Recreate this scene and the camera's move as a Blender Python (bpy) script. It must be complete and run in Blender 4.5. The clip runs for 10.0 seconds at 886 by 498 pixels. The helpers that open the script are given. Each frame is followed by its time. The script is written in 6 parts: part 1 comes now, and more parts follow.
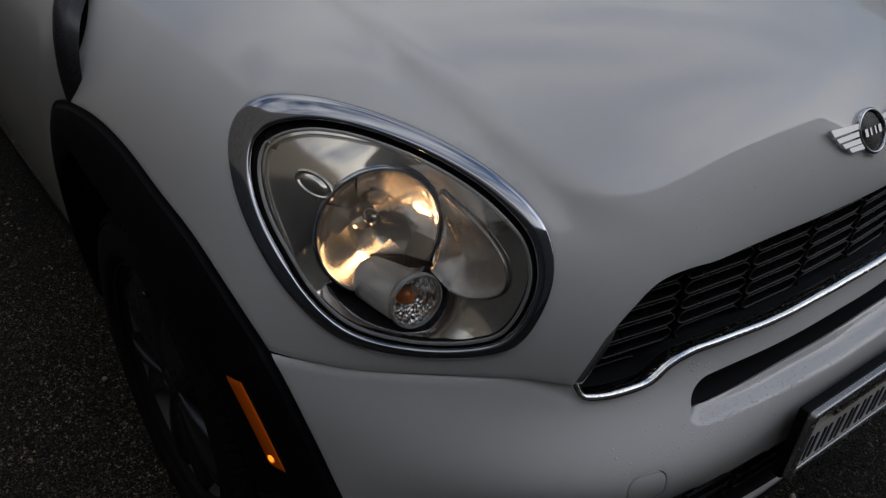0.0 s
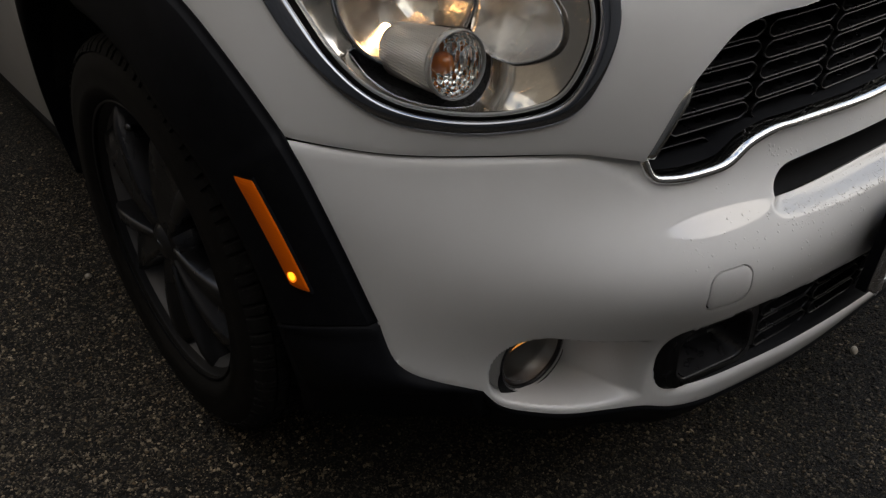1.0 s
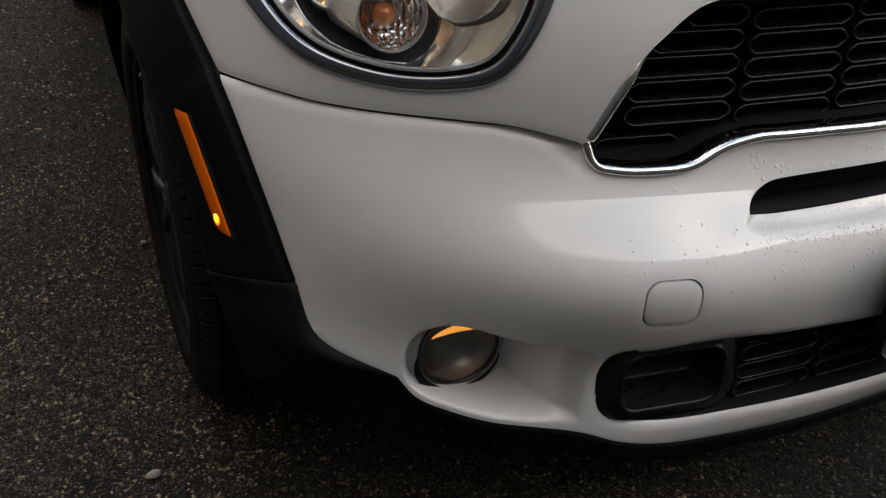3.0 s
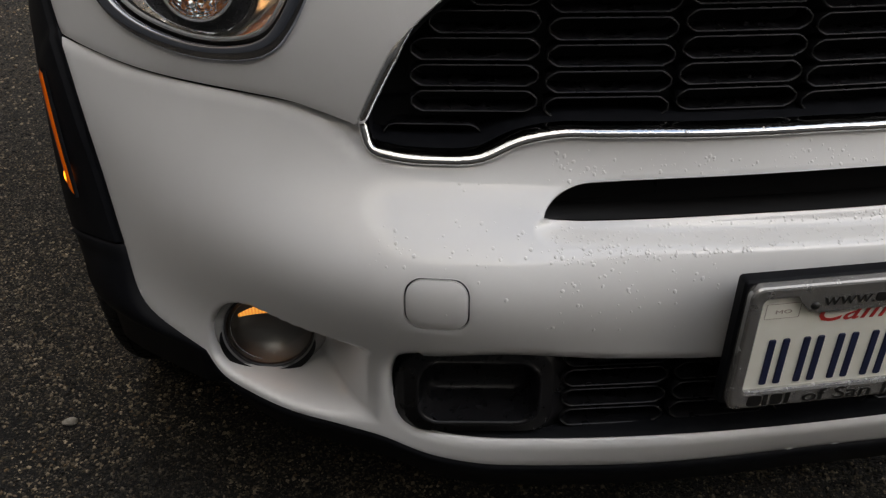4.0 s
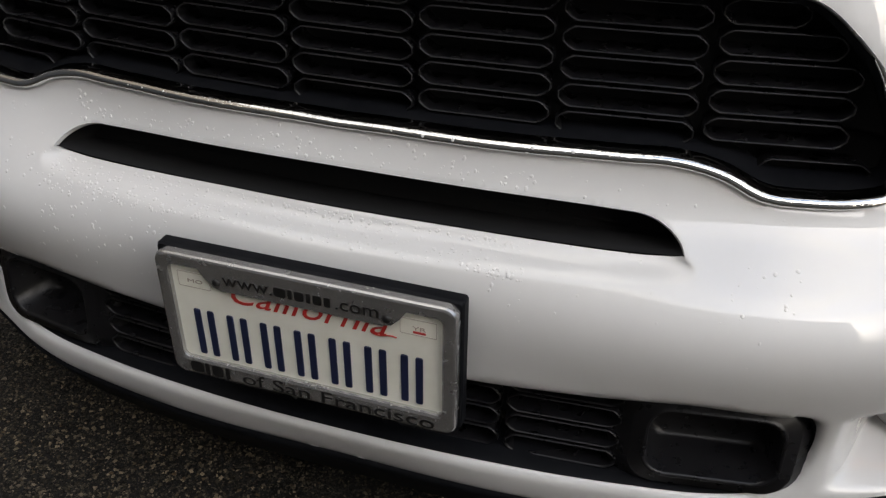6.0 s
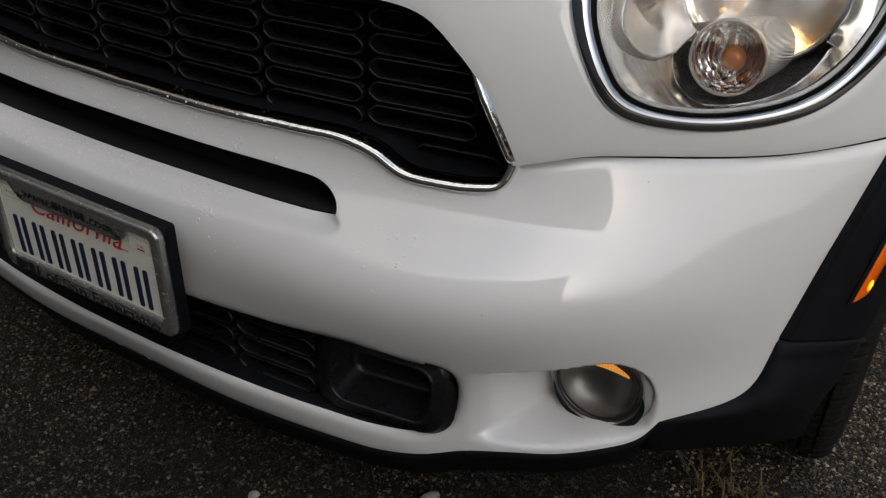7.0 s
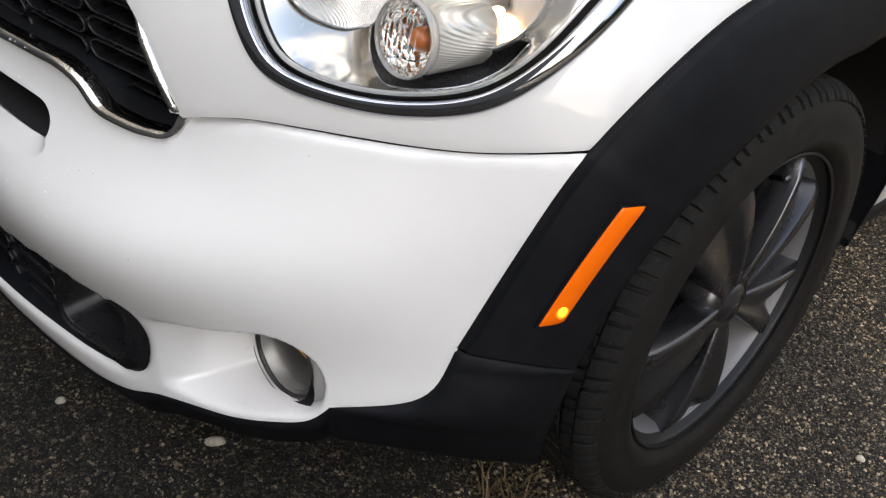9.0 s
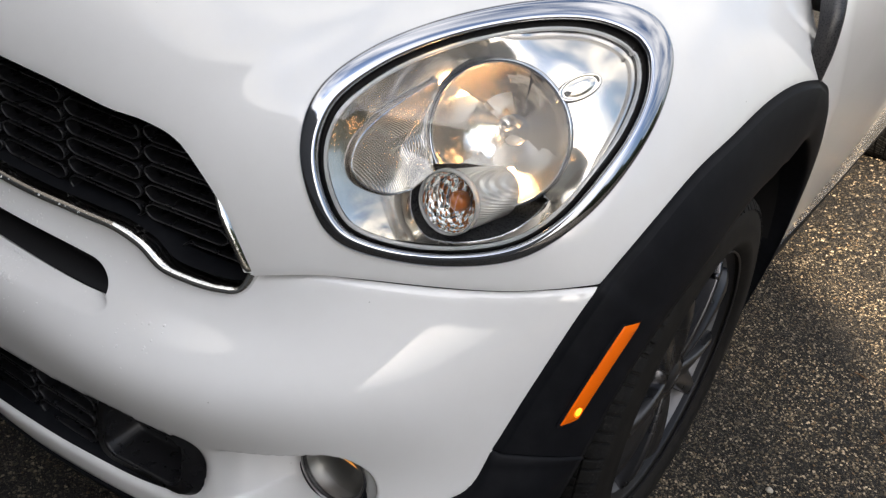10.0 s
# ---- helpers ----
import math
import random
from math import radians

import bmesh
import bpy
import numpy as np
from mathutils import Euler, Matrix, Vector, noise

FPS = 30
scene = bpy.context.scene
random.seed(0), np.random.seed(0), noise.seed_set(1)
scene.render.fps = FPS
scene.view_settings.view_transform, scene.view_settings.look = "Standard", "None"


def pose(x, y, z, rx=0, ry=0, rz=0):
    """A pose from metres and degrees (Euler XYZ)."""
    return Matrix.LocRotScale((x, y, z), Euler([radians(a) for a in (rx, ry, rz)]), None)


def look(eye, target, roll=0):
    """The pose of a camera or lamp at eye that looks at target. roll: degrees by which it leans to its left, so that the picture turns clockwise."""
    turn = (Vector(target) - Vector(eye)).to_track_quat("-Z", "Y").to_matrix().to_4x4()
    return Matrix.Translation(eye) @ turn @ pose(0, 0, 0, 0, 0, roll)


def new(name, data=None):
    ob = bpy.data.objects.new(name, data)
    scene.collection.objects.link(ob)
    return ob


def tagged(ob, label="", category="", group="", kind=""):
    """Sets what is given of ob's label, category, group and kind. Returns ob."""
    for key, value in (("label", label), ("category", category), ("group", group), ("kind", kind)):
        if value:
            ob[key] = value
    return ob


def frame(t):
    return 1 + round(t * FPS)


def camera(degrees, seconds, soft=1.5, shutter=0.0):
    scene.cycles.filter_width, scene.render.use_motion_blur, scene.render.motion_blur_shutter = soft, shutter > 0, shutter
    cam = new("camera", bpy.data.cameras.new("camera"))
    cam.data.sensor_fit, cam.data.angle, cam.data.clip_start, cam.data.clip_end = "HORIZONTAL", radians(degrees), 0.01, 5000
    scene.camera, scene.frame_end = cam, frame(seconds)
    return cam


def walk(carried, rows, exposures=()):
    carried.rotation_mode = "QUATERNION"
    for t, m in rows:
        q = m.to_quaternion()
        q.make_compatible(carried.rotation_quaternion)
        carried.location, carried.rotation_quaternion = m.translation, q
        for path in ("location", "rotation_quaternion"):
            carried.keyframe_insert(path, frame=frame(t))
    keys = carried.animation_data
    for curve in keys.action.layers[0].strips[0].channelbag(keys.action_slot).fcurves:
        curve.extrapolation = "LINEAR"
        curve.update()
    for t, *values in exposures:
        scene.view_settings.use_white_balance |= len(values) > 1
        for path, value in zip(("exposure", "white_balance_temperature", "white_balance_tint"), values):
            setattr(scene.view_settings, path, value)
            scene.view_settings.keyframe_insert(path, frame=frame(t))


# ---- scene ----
from mathutils.geometry import delaunay_2d_cdt

cam = camera(53.6, 10.0, soft=1.3)
ROWS = [
    (0.0, -1.1955, -0.4241, 1.4356, 55.794, -2.146, -36.203),
    (0.5, -1.2214, -0.4167, 1.2915, 54.339, -2.843, -37.547),
    (1.0, -1.2501, -0.3738, 1.1235, 54.787, -0.412, -39.170),
    (1.5, -1.2533, -0.3643, 1.0636, 55.881, -0.872, -37.908),
    (2.0, -1.2451, -0.3664, 1.0155, 57.012, -1.466, -36.418),
    (2.2, -1.2297, -0.3734, 1.0099, 57.332, -1.547, -36.109),
    (3.3, -0.8816, -0.6238, 0.9808, 60.398, -0.956, -19.250),
    (3.5, -0.8011, -0.6563, 0.9728, 60.793, -0.300, -16.831),
    (4.0, -0.5548, -0.6532, 0.9474, 60.321, -0.110, -8.989),
    (4.5, -0.3385, -0.6423, 0.9322, 58.270, 0.029, -2.631),
    (5.0, -0.1188, -0.6821, 0.9406, 58.552, 0.506, 4.273),
    (5.5, 0.1011, -0.6934, 0.9495, 59.604, 0.221, 10.600),
    (5.7, 0.1957, -0.6622, 0.9383, 59.777, -0.581, 13.807),
    (6.8, 0.7403, -0.5967, 1.0003, 58.254, -1.625, 28.749),
    (7.0, 0.8564, -0.5866, 1.0071, 59.401, -2.660, 31.278),
    (7.5, 1.0861, -0.3806, 0.9850, 58.013, -3.947, 39.757),
    (8.0, 1.2078, -0.2498, 1.0032, 56.835, -4.565, 44.169),
    (8.5, 1.2655, -0.2328, 1.0161, 57.169, -4.739, 46.633),
    (9.0, 1.2586, -0.2307, 1.0297, 56.394, -5.536, 46.797),
    (9.5, 1.2297, -0.2690, 1.1261, 56.434, -8.146, 44.313),
    (10.0, 1.1395, -0.4628, 1.1854, 60.254, -7.800, 35.665),
]
STOPS = [(0.0, -0.47, 6450, 11), (0.5, 0.24, 7180, 11), (1.0, 0.6, 7250, 11), (2.0, 1.04, 7300, 11), (3.5, 1.03, 7300, 11), (4.5, 1.08, 7250, 11), (5.5, 1.25, 7200, 11), (7.0, 0.52, 7100, 11), (7.5, 0.09, 6950, 11), (8.0, 0.36, 7000, 11), (8.5, 1.03, 6980, 11), (9.0, 1.44, 6950, 11), (9.5, 1.40, 6850, 11), (10.0, 0.98, 6800, 11)]
walk(cam, [(t, pose(x, y, z, rx, ry, rz)) for t, x, y, z, rx, ry, rz in ROWS], STOPS)

# ---- light ----
world = bpy.data.worlds.new("sky")
scene.world = world
world.use_nodes = True
wt = world.node_tree
sky = wt.nodes.new("ShaderNodeTexSky")
sky.sky_type, sky.sun_disc, sky.sun_elevation, sky.sun_rotation = "NISHITA", False, radians(24), radians(142)
cloud_at = wt.nodes.new("ShaderNodeTexCoord")
cloud_map = wt.nodes.new("ShaderNodeMapping")
cloud_map.inputs["Scale"].default_value = (1.0, 1.0, 2.2)
cloud_map.inputs["Rotation"].default_value = (0, 0, 0.7)
clouds = wt.nodes.new("ShaderNodeTexNoise")
clouds.inputs["Scale"].default_value, clouds.inputs["Detail"].default_value, clouds.inputs["Roughness"].default_value = 2.1, 8.0, 0.55
cover = wt.nodes.new("ShaderNodeValToRGB")
cover.color_ramp.elements[0].position, cover.color_ramp.elements[1].position = 0.40, 0.60
grey_cloud = wt.nodes.new("ShaderNodeMix")
grey_cloud.data_type = "RGBA"
CLOUD = 7.0
grey_cloud.inputs[7].default_value = (CLOUD, CLOUD * 0.985, CLOUD * 0.96, 1)
wt.links.new(cloud_at.outputs["Generated"], cloud_map.inputs[0])
wt.links.new(cloud_map.outputs[0], clouds.inputs["Vector"])
wt.links.new(clouds.outputs[0], cover.inputs[0])
wt.links.new(cover.outputs[0], grey_cloud.inputs[0])
wt.links.new(sky.outputs[0], grey_cloud.inputs[6])
up = wt.nodes.new("ShaderNodeSeparateXYZ")
shade = wt.nodes.new("ShaderNodeMapRange")
shade.inputs[1].default_value, shade.inputs[2].default_value, shade.inputs[3].default_value, shade.inputs[4].default_value = 0.0, 1.0, 0.45, 1.45
overcast = wt.nodes.new("ShaderNodeVectorMath")
overcast.operation = "SCALE"
wt.links.new(cloud_at.outputs["Generated"], up.inputs[0])
wt.links.new(up.outputs[2], shade.inputs[0])
wt.links.new(grey_cloud.outputs[2], overcast.inputs[0])
wt.links.new(shade.outputs[0], overcast.inputs["Scale"])
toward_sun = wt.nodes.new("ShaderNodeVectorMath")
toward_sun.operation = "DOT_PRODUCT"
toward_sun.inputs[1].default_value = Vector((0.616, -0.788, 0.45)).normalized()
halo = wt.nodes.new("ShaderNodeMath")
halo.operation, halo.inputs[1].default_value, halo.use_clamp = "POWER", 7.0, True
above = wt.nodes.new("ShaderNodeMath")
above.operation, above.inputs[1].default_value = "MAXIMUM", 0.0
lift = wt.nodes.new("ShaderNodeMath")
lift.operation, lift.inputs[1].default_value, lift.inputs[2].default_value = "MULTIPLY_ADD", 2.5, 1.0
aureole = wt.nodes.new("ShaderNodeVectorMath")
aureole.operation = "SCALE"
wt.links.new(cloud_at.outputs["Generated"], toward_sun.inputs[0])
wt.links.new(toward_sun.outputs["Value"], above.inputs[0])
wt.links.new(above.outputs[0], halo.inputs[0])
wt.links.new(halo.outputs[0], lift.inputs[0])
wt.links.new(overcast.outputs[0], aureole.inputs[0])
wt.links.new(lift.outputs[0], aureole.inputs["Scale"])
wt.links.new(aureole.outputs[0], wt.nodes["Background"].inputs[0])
wt.nodes["Background"].inputs[1].default_value = 0.12
sun = new("sun", bpy.data.lights.new("sun", "SUN"))
sun.data.energy, sun.data.angle, sun.data.color = 5.0, radians(1.0), (1.0, 0.86, 0.68)
SUN_FROM = Vector((0.616, -0.788, 0.45))
sun.matrix_world = look(SUN_FROM * 10, (0, 0, 0))


# ---- materials ----
def material(name, color, rough=0.5, metal=0.0, coat=0.0, **more):
    m = bpy.data.materials.new(name)
    m.use_nodes = True
    b = m.node_tree.nodes["Principled BSDF"]
    b.inputs["Base Color"].default_value = (*color, 1)
    b.inputs["Roughness"].default_value, b.inputs["Metallic"].default_value = rough, metal
    b.inputs["Coat Weight"].default_value = coat
    for k, v in more.items():
        b.inputs[k.replace("_", " ")].default_value = v
    return m


def tex(m, kind, scale=1.0, coords="Object", **sets):
    n = m.node_tree.nodes
    t = n.new(kind)
    c = n.new("ShaderNodeTexCoord")
    mp = n.new("ShaderNodeMapping")
    mp.inputs["Scale"].default_value = (scale,) * 3 if isinstance(scale, (int, float)) else scale
    m.node_tree.links.new(c.outputs[coords], mp.inputs[0])
    m.node_tree.links.new(mp.outputs[0], t.inputs["Vector"])
    t.inputs["Scale"].default_value = 1.0
    for k, v in sets.items():
        k = k.replace("_", " ")
        if k in t.inputs:
            t.inputs[k].default_value = v
    return t


def ramp(m, source, stops):
    r = m.node_tree.nodes.new("ShaderNodeValToRGB")
    e = r.color_ramp.elements
    while len(e) < len(stops):
        e.new(0.5)
    for q, (at, col) in zip(e, stops):
        q.position, q.color = at, (*col, 1) if len(col) == 3 else col
    m.node_tree.links.new(source, r.inputs[0])
    return r.outputs[0]


def grey(v):
    return (v, v, v)


def bump(m, source, strength, distance, into=None):
    b = m.node_tree.nodes.new("ShaderNodeBump")
    b.inputs["Strength"].default_value, b.inputs["Distance"].default_value = strength, distance
    m.node_tree.links.new(source, b.inputs["Height"])
    if into is not None:
        m.node_tree.links.new(into, b.inputs["Normal"])
    return b.outputs[0]


def bsdf(m):
    return m.node_tree.nodes["Principled BSDF"]


def link(m, source, socket):
    m.node_tree.links.new(source, bsdf(m).inputs[socket])


def blend(m, a, b, fac, mode="MIX"):
    x = m.node_tree.nodes.new("ShaderNodeMix")
    x.data_type, x.blend_type = "RGBA", mode
    for sock, v in ((x.inputs[0], fac), (x.inputs[6], a), (x.inputs[7], b)):
        if isinstance(v, (int, float)):
            sock.default_value = v
        elif isinstance(v, tuple):
            sock.default_value = (*v, 1)
        else:
            m.node_tree.links.new(v, sock)
    return x.outputs[2]


# white paint: clear coat over a slightly warm white, with faint road film
white_paint = material("white_paint", (0.76, 0.755, 0.74), 0.42, 0.0, 1.0, Coat_Roughness=0.035, Coat_IOR=1.58)
film = tex(white_paint, "ShaderNodeTexNoise", 14.0, Detail=6.0, Roughness=0.6)
film_c = ramp(white_paint, film.outputs[0], [(0.25, (0.745, 0.742, 0.732)), (0.75, (0.775, 0.774, 0.768))])
speck = tex(white_paint, "ShaderNodeTexVoronoi", 38.0)
pick = white_paint.node_tree.nodes.new("ShaderNodeSeparateColor")
white_paint.node_tree.links.new(speck.outputs["Color"], pick.inputs[0])
dot = ramp(white_paint, speck.outputs["Distance"], [(0.022, grey(1.0)), (0.045, grey(0.0))])
few = ramp(white_paint, pick.outputs[0], [(0.90, grey(0.0)), (0.97, grey(0.65))])
grime = blend(white_paint, dot, few, 1.0, "MULTIPLY")
link(white_paint, blend(white_paint, film_c, (0.12, 0.10, 0.08), grime), "Base Color")
spots = tex(white_paint, "ShaderNodeTexNoise", 220.0, Detail=4.0)
link(white_paint, ramp(white_paint, spots.outputs[0], [(0.35, grey(0.015)), (0.8, grey(0.06))]), "Coat Roughness")

# textured black plastic
black_plastic = material("black_plastic", (0.01, 0.01, 0.011), 0.58, Specular_IOR_Level=0.13)
grain = tex(black_plastic, "ShaderNodeTexNoise", 900.0, Detail=2.0)
dust = tex(black_plastic, "ShaderNodeTexNoise", 40.0, Detail=8.0, Roughness=0.65)
link(black_plastic, bump(black_plastic, grain.outputs[0], 0.25, 0.0004), "Normal")
link(black_plastic, ramp(black_plastic, dust.outputs[0], [(0.35, (0.004, 0.0045, 0.0062)), (0.8, (0.0092, 0.0098, 0.0120))]), "Base Color")
black_gloss = material("black_gloss", (0.026, 0.026, 0.0285), 0.28, Specular_IOR_Level=0.45)
wet = tex(black_gloss, "ShaderNodeTexNoise", 500.0, Detail=3.0)
link(black_gloss, ramp(black_gloss, wet.outputs[0], [(0.4, grey(0.24)), (0.65, grey(0.46))]), "Roughness")
grille_black = material("grille_black", (0.009, 0.009, 0.0105), 0.30, Specular_IOR_Level=0.34)
damp = tex(grille_black, "ShaderNodeTexNoise", 70.0, Detail=4.0)
link(grille_black, ramp(grille_black, damp.outputs[0], [(0.4, grey(0.27)), (0.65, grey(0.38))]), "Roughness")
dark = material("dark_cavity", (0.02, 0.02, 0.021), 0.9, Specular_IOR_Level=0.1)

chrome = material("chrome", (0.50, 0.52, 0.56), 0.05, 1.0)
haze = tex(chrome, "ShaderNodeTexNoise", 120.0, Detail=5.0)
link(chrome, ramp(chrome, haze.outputs[0], [(0.4, grey(0.03)), (0.75, grey(0.14))]), "Roughness")
bright_chrome = material("bright_chrome", (0.78, 0.78, 0.77), 0.06, 1.0)
water_marks = tex(bright_chrome, "ShaderNodeTexNoise", 300.0, Detail=5.0)
link(bright_chrome, bump(bright_chrome, ramp(bright_chrome, water_marks.outputs[0], [(0.55, grey(0.0)), (0.62, grey(1.0))]), 0.14, 0.0009), "Normal")
satin_metal = material("satin_metal", (0.82, 0.76, 0.68), 0.14, 0.95)
brush = tex(satin_metal, "ShaderNodeTexNoise", 25.0, Detail=2.0)
link(satin_metal, ramp(satin_metal, brush.outputs[0], [(0.3, grey(0.10)), (0.7, grey(0.17))]), "Roughness")
bezel_chrome = material("bezel_chrome", (0.42, 0.44, 0.49), 0.07, 1.0)
bowl_metal = material("bowl_metal", (0.93, 0.91, 0.87), 0.13, 0.92)
ripple = tex(bowl_metal, "ShaderNodeTexNoise", 30.0, Detail=2.0)
link(bowl_metal, bump(bowl_metal, ripple.outputs[0], 0.25, 0.006), "Normal")
fluted_metal = material("fluted_metal", (0.74, 0.70, 0.65), 0.2, 1.0)
flute = tex(fluted_metal, "ShaderNodeTexWave", (430.0, 60.0, 300.0))
flute.bands_direction = "DIAGONAL"
link(fluted_metal, bump(fluted_metal, flute.outputs[0], 0.55, 0.0007), "Normal")


prism_metal = material("prism_metal", (0.92, 0.90, 0.87), 0.07, 1.0)
prism = tex(prism_metal, "ShaderNodeTexVoronoi", (130.0, 130.0, 45.0))
link(prism_metal, bump(prism_metal, prism.outputs["Distance"], 1.0, 0.004), "Normal")
barrel_metal = material("barrel_metal", (0.80, 0.77, 0.72), 0.3, 0.7)
lines = tex(barrel_metal, "ShaderNodeTexWave", (190.0, 6.0, 190.0))
lines.bands_direction = "DIAGONAL"
link(barrel_metal, bump(barrel_metal, lines.outputs[0], 0.6, 0.0012), "Normal")


def clear(name, ribs=0.0, tint=(0.97, 0.98, 0.98), power=4.0, base=0.045, most=0.9):
    """Clear plastic: lets light through, mirrors at a slant."""
    m = bpy.data.materials.new(name)
    m.use_nodes = True
    n, l = m.node_tree.nodes, m.node_tree.links
    n.remove(n["Principled BSDF"])
    mix, see, gl, fr = n.new("ShaderNodeMixShader"), n.new("ShaderNodeBsdfTransparent"), n.new("ShaderNodeBsdfGlossy"), n.new("ShaderNodeLayerWeight")
    lift = n.new("ShaderNodeMath")
    lift.operation, lift.inputs[1].default_value = "POWER", power
    share = n.new("ShaderNodeMath")
    share.operation, share.inputs[1].default_value, share.inputs[2].default_value = "MULTIPLY_ADD", most, base
    see.inputs[0].default_value = (*tint, 1)
    gl.inputs["Roughness"].default_value = 0.03
    l.new(fr.outputs["Facing"], lift.inputs[0])
    l.new(lift.outputs[0], share.inputs[0])
    l.new(share.outputs[0], mix.inputs[0])
    l.new(see.outputs[0], mix.inputs[1])
    l.new(gl.outputs[0], mix.inputs[2])
    l.new(mix.outputs[0], n["Material Output"].inputs[0])
    if ribs:
        w = tex(m, "ShaderNodeTexWave", (ribs, 0.1, 0.1))
        b = bump(m, w.outputs[0], 0.9, 0.002)
        l.new(b, gl.inputs["Normal"])
        l.new(b, fr.inputs["Normal"])
    return m


fog_bowl = material("fog_bowl", (0.21, 0.205, 0.195), 0.36, 0.9)
skirt = material("lamp_skirt", (0.30, 0.30, 0.295), 0.22, 0.0, 0.7)
clear_lens = clear("clear_lens")
ribbed_lens = clear("ribbed_lens", 45.0, (0.97, 0.97, 0.96), 3.0, 0.06)
clear_rim = material("clear_rim", (0.78, 0.78, 0.78), 0.08, 0.0, 1.0, Transmission_Weight=0.6)
amber_lens = material("amber_lens", (0.90, 0.15, 0.004), 0.22, 0.0, 0.0, Specular_IOR_Level=0.25, Emission_Color=(1.0, 0.19, 0.004, 1), Emission_Strength=0.02)
ribs = tex(amber_lens, "ShaderNodeTexWave", (10, 10, 85))
ribs.bands_direction = "Z"
link(amber_lens, bump(amber_lens, ribs.outputs[0], 0.14, 0.001), "Normal")
amber_bulb = material("amber_bulb", (0.72, 0.19, 0.03), 0.10, 0.0, 1.0)


def glowing(name, color, strength):
    return material(name, color, 0.3, Emission_Color=(*color, 1), Emission_Strength=strength)


warm_bulb = glowing("warm_bulb", (1.0, 0.58, 0.27), 26.0)
fog_glow = glowing("fog_glow", (0.9, 0.36, 0.06), 0.5)
teeth = tex(fog_glow, "ShaderNodeTexWave", (85, 1, 1))
link(fog_glow, ramp(fog_glow, teeth.outputs[0], [(0.2, grey(0.16)), (0.8, grey(0.75))]), "Emission Strength")
marker_halo = glowing("marker_halo", (1.0, 0.20, 0.01), 0.75)
marker_glow = glowing("marker_glow", (1.0, 0.30, 0.017), 2.1)

rubber = material("rubber", (0.014, 0.0135, 0.013), 0.72, Specular_IOR_Level=0.18)
scuff = tex(rubber, "ShaderNodeTexNoise", 50.0, Detail=8.0, Roughness=0.7)
link(rubber, ramp(rubber, scuff.outputs[0], [(0.35, (0.005, 0.0046, 0.0042)), (0.8, (0.016, 0.0142, 0.0125))]), "Base Color")
tread_rubber = material("tread_rubber", (0.02, 0.02, 0.02), 0.8, Specular_IOR_Level=0.2)
mud = tex(tread_rubber, "ShaderNodeTexNoise", 240.0, Detail=8.0, Roughness=0.75)
link(tread_rubber, ramp(tread_rubber, mud.outputs[0], [(0.30, (0.004, 0.004, 0.004)), (0.62, (0.014, 0.0135, 0.013)), (0.70, (0.15, 0.142, 0.128))]), "Base Color")
link(tread_rubber, bump(tread_rubber, mud.outputs[0], 0.6, 0.002), "Normal")
alloy = material("alloy", (0.085, 0.087, 0.096), 0.25, 0.9)
brake = tex(alloy, "ShaderNodeTexNoise", 12.0, Detail=7.0)
link(alloy, ramp(alloy, brake.outputs[0], [(0.3, grey(0.20)), (0.75, grey(0.40))]), "Roughness")
rim_dark = material("rim_dark", (0.030, 0.031, 0.035), 0.48, 0.8)
barrel_grey = material("barrel_grey", (0.15, 0.15, 0.157), 0.5, 0.35)
plate_white = material("plate_white", (0.86, 0.85, 0.76), 0.35)
smear = tex(plate_white, "ShaderNodeTexNoise", 30.0, Detail=6.0)
link(plate_white, ramp(plate_white, smear.outputs[0], [(0.3, (0.82, 0.81, 0.71)), (0.7, (0.90, 0.89, 0.80))]), "Base Color")
navy = material("navy_ink", (0.012, 0.018, 0.055), 0.4)
red_ink = material("red_ink", (0.55, 0.035, 0.03), 0.4)
faint_ink = material("faint_ink", (0.42, 0.36, 0.30), 0.5)
frame_metal = material("frame_metal", (0.44, 0.435, 0.43), 0.25, 0.8)
fr_n = tex(frame_metal, "ShaderNodeTexNoise", 120.0, Detail=4.0)
link(frame_metal, ramp(frame_metal, fr_n.outputs[0], [(0.35, grey(0.23)), (0.7, grey(0.28))]), "Roughness")
black_ink = material("black_ink", (0.01, 0.01, 0.01), 0.35)
water = material("water", (0.78, 0.775, 0.765), 0.3, 0.0, 0.5, Coat_Roughness=0.1)



def shade_patch(m, color):
    """Shade before the car's nose, painted into the ground colour with a ragged edge."""
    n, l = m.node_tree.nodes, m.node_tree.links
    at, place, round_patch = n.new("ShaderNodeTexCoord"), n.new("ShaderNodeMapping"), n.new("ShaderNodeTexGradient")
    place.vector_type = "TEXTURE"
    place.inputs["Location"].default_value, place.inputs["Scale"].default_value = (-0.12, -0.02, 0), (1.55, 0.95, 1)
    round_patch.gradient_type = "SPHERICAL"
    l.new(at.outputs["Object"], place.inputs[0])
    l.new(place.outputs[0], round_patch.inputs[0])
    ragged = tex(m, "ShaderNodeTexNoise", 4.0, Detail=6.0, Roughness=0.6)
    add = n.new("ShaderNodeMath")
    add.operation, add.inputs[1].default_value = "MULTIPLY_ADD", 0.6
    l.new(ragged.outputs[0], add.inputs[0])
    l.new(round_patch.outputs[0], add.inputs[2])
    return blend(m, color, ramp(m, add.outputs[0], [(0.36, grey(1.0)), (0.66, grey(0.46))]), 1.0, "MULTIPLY")


